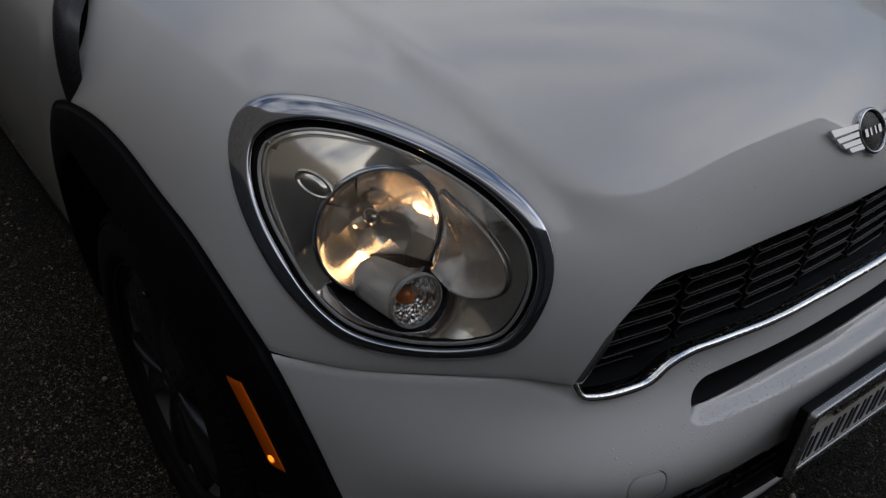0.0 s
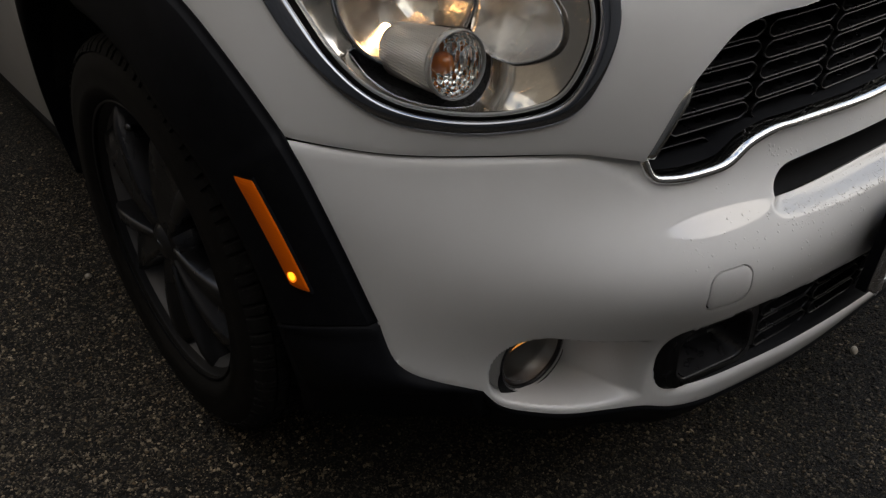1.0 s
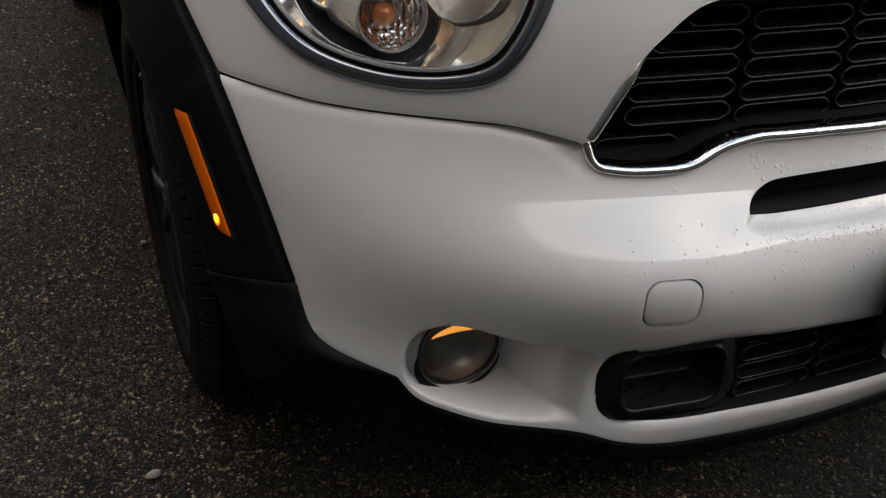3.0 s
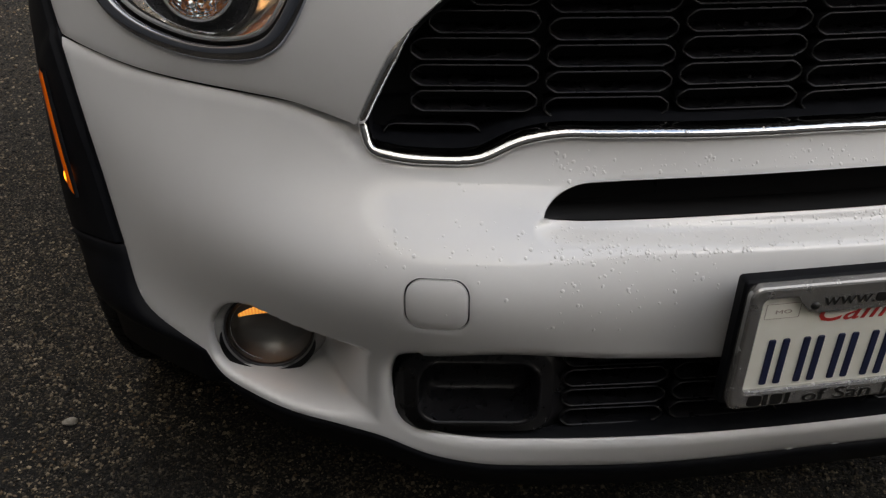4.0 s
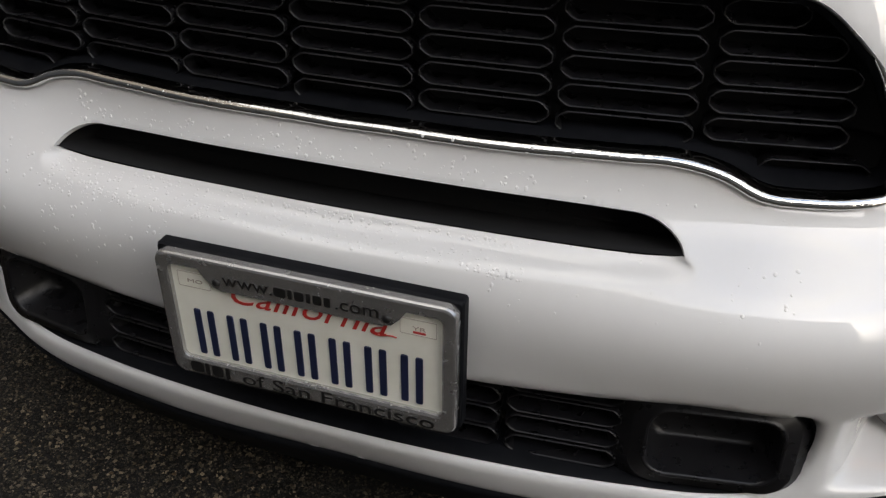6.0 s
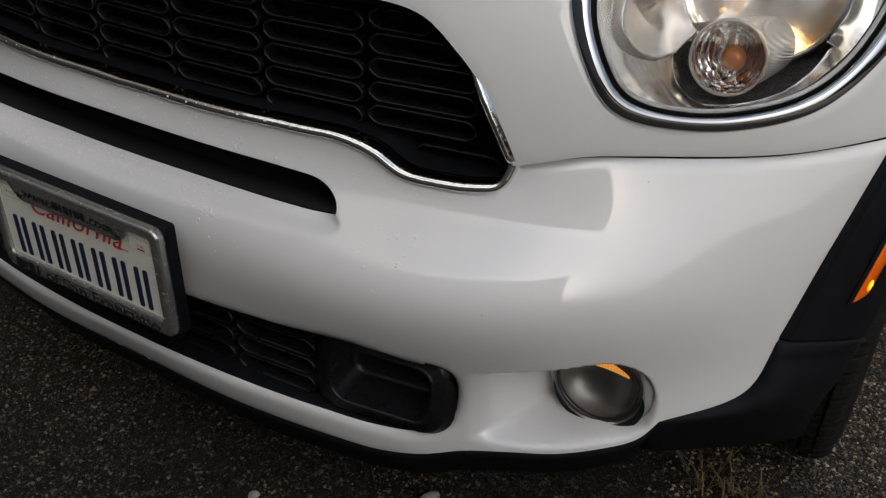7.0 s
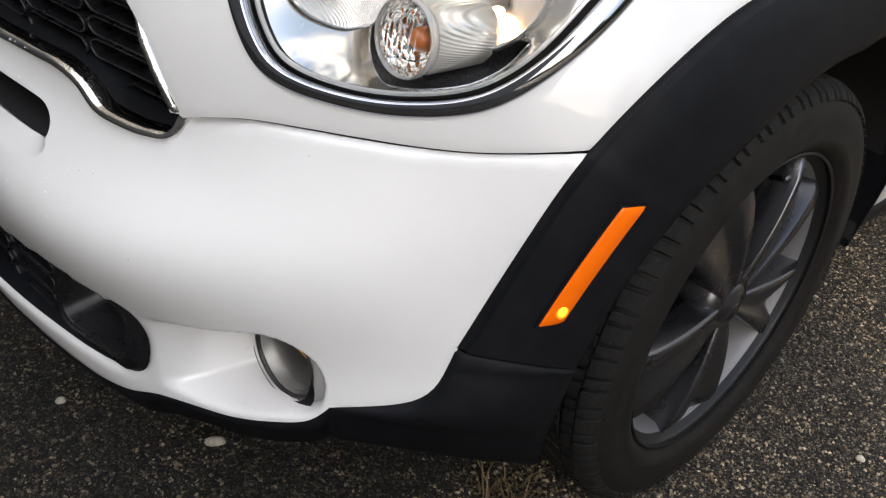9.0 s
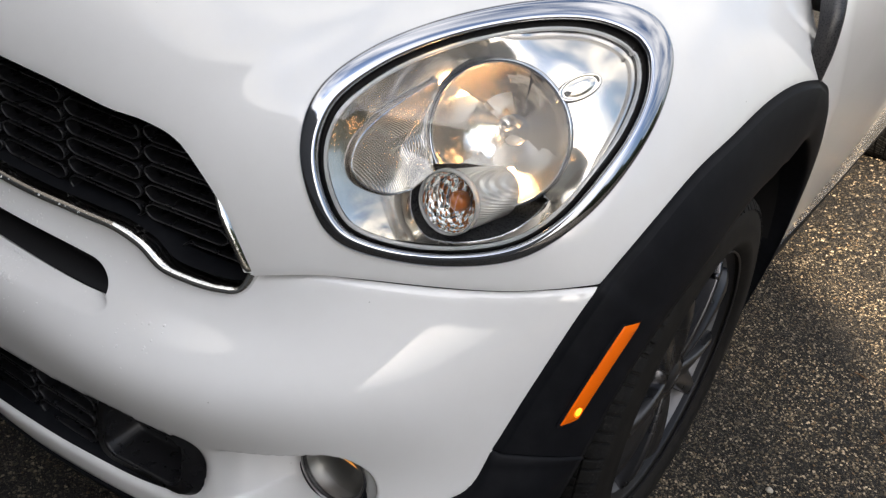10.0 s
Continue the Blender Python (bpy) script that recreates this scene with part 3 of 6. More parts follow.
def frame_of(bm, outer, inner, m, depth):
    """A flat frame between two outlines of equal count."""
    n = len(outer)
    rows = []
    for z, loop in ((-depth, outer), (-0.001, outer), (0, [(p[0] * 0.9 + q[0] * 0.1, p[1] * 0.9 + q[1] * 0.1) for p, q in zip(outer, inner)]), (0, [(p[0] * 0.12 + q[0] * 0.88, p[1] * 0.12 + q[1] * 0.88) for p, q in zip(outer, inner)]), (-0.001, inner), (-depth, inner)):
        rows.append([m @ Vector((x, y, z)) for x, y in loop])
    loft(bm, rows, ring=True)


def both(name, bm, mat, parents, label="", smooth=True):
    """The piece and its mirror image, each under its own side's parent."""
    bmesh.ops.recalc_face_normals(bm, faces=bm.faces)
    other = bm.copy()
    for v in other.verts:
        v.co.x = -v.co.x
    bmesh.ops.reverse_faces(other, faces=other.faces)
    return part(name, bm, mat, parents[0], label, smooth), part(name, other, mat, parents[1], label, smooth)


def joint(name, parents, where=(0, 0, 0), label=""):
    """An empty under each side's parent, at the place and its mirror image; the parts keep world places."""
    out = []
    for par in parents:
        e = new(name)
        e.parent = par
        if label:
            e["label"] = label
        out.append(e)
    return out


sides = (car, car)

# ---- bumper ----
gap_l = smooth_line(PANEL_GAP)
arch_l = smooth_line(ARCH_EDGE)
for _ in range(16):
    arch_l = [arch_l[0]] + [(arch_l[i - 1] + arch_l[i] * 2 + arch_l[i + 1]) / 4 if arch_l[i].z > 0.47 else arch_l[i] for i in range(1, len(arch_l) - 1)] + [arch_l[-1]]
cut = min(range(len(arch_l)), key=lambda i: (arch_l[i] - gap_l[-1]).length)
grille_low = smooth_line(GRILLE_BOTTOM)
bottom_l = smooth_line(BUMPER_BOTTOM)
lower_l = smooth_line(LOWER_GRILLE + flip(LOWER_GRILLE[1:-1])[::-1], True)
POCKET = flat(smooth_line([(0.500, 0.094, 0.400), (0.540, 0.11, 0.405), (0.59, 0.135, 0.413), (0.632, 0.162, 0.4225), (0.657, 0.183, 0.417), (0.678, 0.205, 0.396), (0.689, 0.214, 0.368), (0.691, 0.212, 0.340)]))
FLOOR = flat([p for p in bottom_l if p.x > 0.44][::-1])
pk_in, pk_out = POCKET[0][0], POCKET[:, 0].max()


def slot_line(x):
    """Upper and lower edge of the slot; its ends run out to a tip on the lower edge."""
    high, deep = 0.2275 - 0.0784 * x**2 - 0.1646 * x**4, 0.1838 + 0.01 * x**4
    k = min(1.0, max(0.0, (x - 0.282) / 0.047))
    low = deep + 0.005 * k**3
    return low + (high - low) * max(0.0, 1 - k**2.2) ** 0.5, low


def slot_half():
    """Outline of the slot on one side, from the middle above round the end to the middle below."""
    up, lo = [], []
    for t in np.linspace(0, 1, 70):
        x = 0.329 * math.sin(t * math.pi / 2)
        top, low = slot_line(x)
        up.append((x, top))
        lo.append((x, low))
    return up, lo


slot_up, slot_lo = slot_half()
SLOT_F = np.array(slot_up + slot_lo[::-1][1:] + [(-x, y) for x, y in slot_lo[1:]] + [(-x, y) for x, y in slot_up[::-1][1:-1]])
SLOT_TIP = slot_up[-1]
LEDGE = flat(smooth_line([(0, 0.04, 0.514), (0.15, 0.047, 0.517), (0.25, 0.053, 0.521), (0.345, 0.064, 0.527), (0.42, 0.07, 0.53)]))
LOWER_F = even(flat(lower_l), 0.004)
GAP_F = flat(gap_l)


def step01(t):
    t = min(max(t, 0.0), 1.0)
    return t * t * (3 - 2 * t)


def to_line(loop, x, y):
    """Distance from a flat place to a closed outline."""
    a, b = loop, np.roll(loop, -1, 0)
    ab, ap = b - a, np.array((x, y)) - a
    t = np.clip((ab * ap).sum(1) / ((ab**2).sum(1) + 1e-12), 0, 1)
    return math.sqrt(((ap - ab * t[:, None]) ** 2).sum(1).min())


POCKET_RIM = np.vstack([even(POCKET, 0.002, False), [(p[0], p[1] + 0.006 + 0.02 * max(0, 0.30 - (p[0] - pk_in) / (pk_out - pk_in))) for p in FLOOR[::-1] if pk_in < p[0] < POCKET[-1][0] - 0.004]])


def bumper_shape(x, y):
    """Recesses of the bumper: the fog lamp pockets, the tray under the slot, the fold under the lamp's panel."""
    x = abs(x)
    d = 0.0
    if pk_in < x < pk_out + 0.01 and in_polygon(np.array([x]), np.array([y]), POCKET_RIM)[0]:
        k = (x - pk_in) / (pk_out - pk_in)
        inside = to_line(POCKET_RIM, x, y)
        d -= 0.088 * step01(k * 1.85) ** 1.15 * step01(inside / 0.014)
    if x < SLOT_TIP[0] + 0.02 and y > 0.1:
        crest = np.interp(x, LEDGE[:, 0], LEDGE[:, 1])
        low = slot_line(x)[1]
        if y < low + 0.0003:
            v = (SLOT_TIP[1] - y) / (SLOT_TIP[1] - crest)
            s = SLOT_TIP[0] + 0.052 * v * (1 - v) - 0.012 * v - x
            q = min(1.0, max(0.0, s / 0.036))
            d -= (0.013 + 0.009 * step01((0.29 - x) / 0.2)) * (1 - (1 - q) ** 2) * step01((y - crest) / 0.016)
    if GAP_F[0][0] - 0.02 < x < GAP_F[0][0] + 0.12:
        g = np.interp(x, GAP_F[:, 0], GAP_F[:, 1])
        k = 1 - (x - GAP_F[0][0]) / 0.085
        wide = 0.034 * max(k, 0.0)
        if wide > 0.002:
            d -= 0.0028 * step01(k * 1.6) * step01((y - (g - wide)) / 0.012) * step01((k - 0.02) * 8) * (1 if x > GAP_F[0][0] else step01(1 + (x - GAP_F[0][0]) / 0.02))
    if GAP_F[0][0] - 0.004 < x < GAP_F[-1][0]:
        lip = (y - (np.interp(x, GAP_F[:, 0], GAP_F[:, 1]) - 0.011)) / 0.009
        d -= 0.0035 * min(max(lip, 0.0), 1.0) ** 2
    if x < 0.55 and y < 0.07:
        # the painted edge of the lower opening rolls inwards, widest below and at the ends
        near = to_line(LOWER_F, x, y)
        roll = 0.013 if y < 0.0 or x > 0.44 else 0.004
        if near < roll:
            q = 1 - near / roll
            d -= 0.75 * roll * (1 - math.sqrt(max(0.0, 1 - q * q)))
    return d


GAPW = Vector((0, 0, 0.0019))
top = grille_low[::-1] + [p - GAPW for p in gap_l[1:]]
edge = top + arch_l[cut + 1:] + bottom_l[1:]
outline = flat(edge[:-1] + flip(edge)[::-1][:-1])
tow_c = flat([(-0.4475, 0.056, 0.4755)])[0]
TOW = np.array([(tow_c[0] + a, tow_c[1] + b) for a, b in rounded(0.062, 0.056, 0.017)])
panel("bumper", BUMPER, outline, [SLOT_F, flat(lower_l), TOW], white_paint, car, 0.0075, bumper_shape, depth=0.005, fine=0.003, dense=[(s * 0.5 * (a + b) - 0.5 * (b - a), s * 0.5 * (a + b) + 0.5 * (b - a), FLOOR[:, 1].min(), POCKET[:, 1].max() + 0.012, 0.0028) for s in (1, -1) for a, b in ((pk_in - 0.005, pk_out + 0.012),)] + [(-0.365, 0.365, 0.152, 0.245, 0.004), (0.27, 0.365, 0.152, 0.245, 0.0026), (-0.365, -0.27, 0.152, 0.245, 0.0026), (-0.53, 0.53, LOWER_F[:, 1].min() - 0.018, LOWER_F[:, 1].min() + 0.012, 0.0035)] + [(s * 0.475 - 0.035, s * 0.475 + 0.035, LOWER_F[:, 1].min() + 0.012, LOWER_F[:, 1].max() + 0.01, 0.0035) for s in (1, -1)])
panel("towing_cap", BUMPER, tow_c + (TOW - tow_c) * 0.90, [], white_paint, car, 0.008, depth=0.006)
panel("towing_eye_well", BUMPER, tow_c + (TOW - tow_c) * 1.1, [], dark, car, 0.02, depth=0.004, lift=-0.0024)

bm = bmesh.new()
loft(bm, [[p + toward(*angles(p)) * -0.007 + Vector((0, 0, 0.012)), p + toward(*angles(p)) * -0.009 - Vector((0, 0, 0.012))] for p in gap_l])
both("joint_seal", bm, black_plastic, sides, "dark joint between bumper and bonnet")

# ---- bonnet ----
CREASE = flat(smooth_line([(0.585, 0.80, 1.035), (0.574, 0.662, 1.017), (0.566, 0.564, 0.999), (0.555, 0.461, 0.969), (0.534, 0.38, 0.94), (0.512, 0.305, 0.904), (0.487, 0.255, 0.878), (0.455, 0.225, 0.858), (0.41, 0.20, 0.843), (0.36, 0.18, 0.835)]))


def bonnet_shape(x, y):
    """The step from the bonnet's dome down to the lamp's bulge, fading towards its ends."""
    x = abs(x)
    d2 = (CREASE[:, 0] - x) ** 2 + (CREASE[:, 1] - y) ** 2
    i = int(d2.argmin())
    if d2[i] > 0.09**2:
        return 0.0
    j = min(i, len(CREASE) - 2)
    along = CREASE[j + 1] - CREASE[j]
    side = (along[0] * (y - CREASE[i][1]) - along[1] * (x - CREASE[i][0])) / math.hypot(*along)
    t = math.copysign(math.sqrt(d2[i]), side) / (0.030 + 0.014 * i / len(CREASE))
    ends = step01(i / 12) * step01((len(CREASE) - 1 - i) / 22)
    return 0.0085 * t * math.exp(-t * t) * -ends


ring_o = smooth_line(RING_OUTER, True)
SHUT = [(0.903, 0.932, 0.832), (0.905, 0.925, 0.90), (0.89, 0.94, 0.97), (0.80, 1.08, 1.02), (0.60, 1.28, 1.06), (0.3, 1.38, 1.08), (0, 1.40, 1.08)]
edge = smooth_line(GRILLE_TOP)[::-1] + [p + GAPW for p in gap_l[1:-1]] + [arch_l[cut] + GAPW] + arch_l[:cut][::-1] + smooth_line(SHUT)[1:]
outline = flat(edge[:-1] + flip(edge)[::-1][:-1])
panel("bonnet", BONNET, outline, [flat(ring_o), flat(flip(ring_o))], white_paint, car, 0.010, bonnet_shape, radius=0.0006)

# ---- headlights ----
lamps = joint("headlight", sides)
RO = even(flat(ring_o), 0.006)
RI = even(flat(smooth_line(RING_INNER, True)), 0.003)
off = np.array([RI[((RI - p) ** 2).sum(1).argmin()] - p for p in RO])
wide = np.linalg.norm(off, axis=1)
for _ in range(40):
    wide = (np.roll(wide, 1) + np.roll(wide, -1) + wide) / 3
tang = np.roll(RO, -1, 0) - np.roll(RO, 1, 0)
tang /= np.linalg.norm(tang, axis=1)[:, None]
inward = np.stack([-tang[:, 1], tang[:, 0]], 1)
if (inward[0] * (RO.mean(0) - RO[0])).sum() < 0:
    inward = -inward
for _ in range(8):
    inward = (np.roll(inward, 1, 0) + np.roll(inward, -1, 0) + inward) / 3
inward /= np.linalg.norm(inward, axis=1)[:, None]


def lamp_line(t, lift):
    """Points round the lamp, t widths of the bezel inwards, lifted off the skin."""
    return [skin(BONNET, *(p + w * t * n)) + toward(*(p / K)) * lift for p, n, w in zip(RO, inward, wide)]


bm = bmesh.new()
loft(bm, list(zip(*[lamp_line(t, z) for t, z in ((-0.03, -0.012), (-0.02, 0.0), (0.0, 0.0016), (0.05, 0.0036), (0.12, 0.0050), (0.30, 0.0062), (0.55, 0.0068), (0.78, 0.0066), (0.88, 0.0058), (0.95, 0.0038), (1.0, -0.0005), (1.0, -0.02))])), closed=True)
both("bezel", bm, bezel_chrome, lamps, "polished chrome lamp surround")
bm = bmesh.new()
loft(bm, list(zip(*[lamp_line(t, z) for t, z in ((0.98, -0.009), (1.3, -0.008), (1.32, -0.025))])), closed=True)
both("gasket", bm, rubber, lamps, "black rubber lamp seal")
bm = bmesh.new()
tube(bm, lamp_line(1.37, -0.003)[::2], 0.0026, True, 6)
both("lens_rim", bm, clear_rim, lamps, "thick clear lens edge")
glass_edge = np.array([p + w * 1.27 * n for p, n, w in zip(RO, inward, wide)])
V, F = triangulate(glass_edge, [], 0.01)
mid = glass_edge.mean(0)
bm = bmesh.new()
vs = [bm.verts.new(skin(BONNET, x, y) + toward(x / K, y / K) * (0.0 + 0.014 * (1 - min(1, math.hypot((x - mid[0]) / 0.17, (y - mid[1]) / 0.13) ** 2)))) for x, y in V]
for f in F:
    bm.faces.new([vs[i] for i in f])
lens = both("lens", bm, clear_lens, lamps, "clear domed headlight lens")

MAIN, MAIN_N, MAIN_R = Vector((0.668, 0.402, 0.797)), Vector((0.22, -0.94, 0.22)).normalized(), 0.087
main_m = facing(MAIN, MAIN_N)
circle = [main_m @ Vector((MAIN_R * 1.02 * math.cos(a), MAIN_R * 1.02 * math.sin(a), 0)) for a in (2 * math.pi * i / 48 for i in range(48))]
IND = facing((0.664, 0.319, 0.732), (0.05, -0.98, 0.12)) @ Matrix.Scale(1.09, 4)
# lower line of the dark recess, from beside the indicator round below it and out to the bowl's rim
RECESS = smooth_line([(0.602, 0.335, 0.742), (0.606, 0.325, 0.714), (0.618, 0.318, 0.694), (0.639, 0.313, 0.682), (0.661, 0.312, 0.680), (0.686, 0.322, 0.681), (0.713, 0.350, 0.692), (0.736, 0.384, 0.713), (0.750, 0.404, 0.742)])
well = RECESS + [Vector((0.70, 0.37, 0.775)), Vector((0.65, 0.34, 0.775))]


def reach(loop, c, a):
    """How far a ray from c at angle a runs to the outline loop."""
    p, q = loop - c, np.roll(loop, -1, 0) - c
    d = np.array((math.cos(a), math.sin(a)))
    s, t = p[:, 0] * d[1] - p[:, 1] * d[0], q[:, 0] * d[1] - q[:, 1] * d[0]
    cut = s * t <= 0
    w = s[cut] / (s[cut] - t[cut] + 1e-12)
    return ((p[cut] * (1 - w[:, None]) + q[cut] * w[:, None]) @ d).max()


fa, fb = flat(circle), flat(well)
ca, cb = fa.mean(0), fb.mean(0)
mid_hole = ca + (cb - ca) * 0.70
HOLE, hole_r, in_recess = [], [], []
for a in np.linspace(0, 2 * math.pi, 120, endpoint=False):
    pa, pb = reach(fa, mid_hole, a), reach(fb, mid_hole, a)
    at = mid_hole + min(max(pa, pb), 0.94 * reach(glass_edge, mid_hole, a)) * np.array((math.cos(a), math.sin(a)))
    src, loop = (circle, fa) if pa > pb else (well, fb)
    in_recess.append(pb >= pa)
    HOLE.append(at)
    hole_r.append((src[int(((loop - at) ** 2).sum(1).argmin())] - CENTRE).length)
HOLE, hole_r = np.array(HOLE), np.array(hole_r)
for _ in range(14):
    hole_r = (np.roll(hole_r, 1) + hole_r + np.roll(hole_r, -1)) / 3
def housing_at(x, y):
    """Place of the lamp housing: from behind the lens's edge down to the rim of the bowl."""
    here = np.array((x, y))
    de = np.sqrt(((glass_edge - here) ** 2).sum(1).min())
    dh2 = ((HOLE - here) ** 2).sum(1)
    dh = math.sqrt(dh2.min())
    near = np.exp(-dh2 / (dh + 0.01) ** 2)
    k = de / (de + dh + 1e-6)
    k = step01(k) * 0.6 + k * 0.4
    return CENTRE + toward(x / K, y / K) * ((BONNET.r(x / K, y / K) - 0.014) * (1 - k) + float((near * hole_r).sum() / near.sum()) * k)


V, F = triangulate(glass_edge, [HOLE], 0.006)
bm = bmesh.new()
vs = [bm.verts.new(housing_at(x, y)) for x, y in V]
for f in F:
    bm.faces.new([vs[i] for i in f])
inner_verts = [v for v in bm.verts if v.link_faces and not v.is_boundary]
for _ in range(40):
    bmesh.ops.smooth_vert(bm, verts=inner_verts, factor=0.5, use_axis_x=True, use_axis_y=True, use_axis_z=True)
both("housing", bm, satin_metal, lamps, "brushed silver lamp housing")
# main beam bowl with its bulb and cap
def sector(bm, profile, m, a0, a1, n=24):
    """Part of a turned shape, between two angles in degrees."""
    loft(bm, [[m @ Vector((rr * math.cos(a), rr * math.sin(a), hh)) for rr, hh in profile] for a in np.radians(np.linspace(a0, a1, n))])


BOWL = [(1.03, 0.004), (1.0, 0.006), (0.97, 0.002), (0.93, -0.008), (0.8, -0.028), (0.6, -0.046), (0.4, -0.058), (0.23, -0.066)]
bm = bmesh.new()
for a0, a1, step in ((-20, 34, 0.0), (34, 78, -0.0035), (78, 102, 0.0015), (102, 146, -0.0035), (146, 200, 0.0), (200, 246, -0.003), (246, 294, 0.0015), (294, 340, -0.003)):
    if a0 < 246:
        sector(bm, [(MAIN_R * k, h + (step if 0.5 < k < 0.9 else 0)) for k, h in BOWL], main_m, a0, a1, 12)
lathe(bm, [(MAIN_R * 0.23, -0.066), (0.012, -0.064), (0.0, -0.064)], main_m, 32)
both("main_reflector", bm, bowl_metal, lamps, "faceted bright reflector bowl")
bm = bmesh.new()
for a0, a1, step in ((246, 294, 0.0015), (294, 340, -0.003)):
    sector(bm, [(MAIN_R * k, h + (step if 0.5 < k < 0.9 else 0)) for k, h in BOWL], main_m, a0, a1, 12)
both("fluted_sector", bm, fluted_metal, lamps, "finely fluted lower part of the bowl")
bm = bmesh.new()
lathe(bm, [(MAIN_R * 1.035, 0.0), (MAIN_R * 1.035, 0.006), (MAIN_R * 1.0, 0.009), (MAIN_R * 0.97, 0.006), (MAIN_R * 0.97, 0.0)], main_m, 64)
both("reflector_rim", bm, chrome, lamps)
bm = bmesh.new()
lathe(bm, [(0.0, 0.002), (0.006, 0.001), (0.009, -0.004), (0.010, -0.02), (0.008, -0.03), (0.0, -0.03)], main_m @ Matrix.Translation((0.0, 0.012, -0.012)), 24)
both("bulb_cap", bm, satin_metal, lamps)
bm = bmesh.new()
lathe(bm, [(0.0, 0.0), (0.004, -0.002), (0.0055, -0.01), (0.0045, -0.018), (0.0, -0.02)], main_m @ Matrix.Translation((0.016, -0.046, -0.024)), 16)
both("bulb", bm, warm_bulb, lamps, "glowing warm bulb")
bm = bmesh.new()
lathe(bm, [(0.0, 0.010), (MAIN_R * 0.5, 0.0085), (MAIN_R * 0.97, 0.003)], main_m, 48)
both("inner_lens", bm, clear_lens, lamps)


for a0, a1, inner in ((228, 350, 0.52), (92, 150, 0.55)):
    bm = bmesh.new()
    sector(bm, [(MAIN_R * k, hh) for k, hh in ((0.955, -0.0015), (0.93, -0.0068), (0.87, -0.0165), (0.8, -0.0265), (0.7, -0.0358), (inner, -0.047))], main_m, a0, a1)
    both("reflector_flutes", bm, fluted_metal, lamps, "fluted part of the reflector bowl")
# fluted side bowl: a leaf from the bowl's shoulder down beside the indicator, dished between its raised edges
LEAF = flat(smooth_line([(0.576, 0.400, 0.836), (0.560, 0.350, 0.812), (0.549, 0.315, 0.785), (0.549, 0.297, 0.760), (0.558, 0.291, 0.740), (0.575, 0.294, 0.727), (0.596, 0.302, 0.722), (0.612, 0.316, 0.728)], n=6))
MAIN_F = flat(circle)
leaf_in = []
for x, y in LEAF[::-1]:
    k = MAIN_F[((MAIN_F - (x, y)) ** 2).sum(1).argmin()]
    leaf_in.append(ca + (k - ca) * 1.03)
LEAF_LOOP = np.vstack([LEAF, even(leaf_in, 0.004, False)[1:-1]])
leaf_mid = LEAF_LOOP.mean(0)


def on_housing(p, lift):
    return housing_at(p[0], p[1]) + toward(p[0] / K, p[1] / K) * lift


bm = bmesh.new()
loft(bm, [[on_housing(leaf_mid + (p - leaf_mid) * k, lift) for p in LEAF_LOOP] for k, lift in ((1.02, -0.004), (1.0, 0.0092), (0.97, 0.0094), (0.9, 0.0082), (0.75, 0.0074), (0.5, 0.0070), (0.25, 0.0068), (0.004, 0.0068))], ring=True)
both("side_reflector", bm, fluted_metal, lamps, "fluted silver side reflector")
bm = bmesh.new()
tube(bm, [on_housing(p, 0.0096) for p in LEAF], 0.0011, False, 6)
both("side_reflector_rim", bm, chrome, lamps)
# indicator: fluted barrel, ribbed lens, amber bulb
BACK = facing((0.688, 0.402, 0.731), (-0.25, -0.95, 0.12))
bm = bmesh.new()
rows = []
for t, r in ((0.0, 0.0352), (0.02, 0.0345), (0.25, 0.0342), (0.5, 0.0332), (0.75, 0.0318), (0.92, 0.0305), (1.0, 0.026)):
    rows.append([(IND @ Vector((r * math.cos(a), r * math.sin(a), 0))).lerp(BACK @ Vector((r * math.cos(a), r * math.sin(a), 0)), t) for a in (2 * math.pi * i / 96 for i in range(96))])
loft(bm, rows, ring=True)
both("indicator_barrel", bm, barrel_metal, lamps, "fluted indicator barrel")
bm = bmesh.new()
lathe(bm, [(0.0335, 0.003), (0.0345, 0.0055), (0.0360, 0.0045), (0.0368, -0.001), (0.0360, -0.005), (0.0335, -0.002)], IND, 48, True)
both("indicator_rim", bm, clear_rim, lamps)
bm = bmesh.new()
lathe(bm, [(0.0, -0.034), (0.017, -0.032), (0.027, -0.020), (0.0335, 0.0)], IND, 32)
both("indicator_bowl", bm, prism_metal, lamps)
bm = bmesh.new()
lathe(bm, [(0.0, 0.001), (0.007, -0.001), (0.0115, -0.007), (0.0122, -0.014), (0.009, -0.022)], IND @ Matrix.Translation((0.002, -0.002, -0.008)), 24)
both("indicator_bulb", bm, amber_bulb, lamps, "amber bulb, unlit")
bm = bmesh.new()
lathe(bm, [(0.0, 0.011), (0.012, 0.0105), (0.024, 0.008), (0.034, 0.002)], IND, 48)
both("indicator_lens", bm, ribbed_lens, lamps, "clear ribbed indicator lens")
rim_line = [CENTRE + toward(*(p / K)) * r for p, r, low in zip(HOLE, hole_r, in_recess) if low]
start = max(range(len(rim_line)), key=lambda i: (rim_line[i] - rim_line[i - 1]).length)
rim_line = rim_line[start:] + rim_line[:start]
deep = Vector((0.685, 0.42, 0.735))
bm = bmesh.new()
loft(bm, [[p + Vector((0, -0.001, 0)), p + Vector((0, 0.004, 0.001)), p.lerp(deep, 0.25) + Vector((0, 0.03, 0)), p.lerp(deep, 0.6) + Vector((0, 0.035, 0)), deep + Vector((0, 0.03, 0))] for p in rim_line])
both("indicator_tray", bm, black_gloss, lamps, "black recess round the indicator")
bm = bmesh.new()
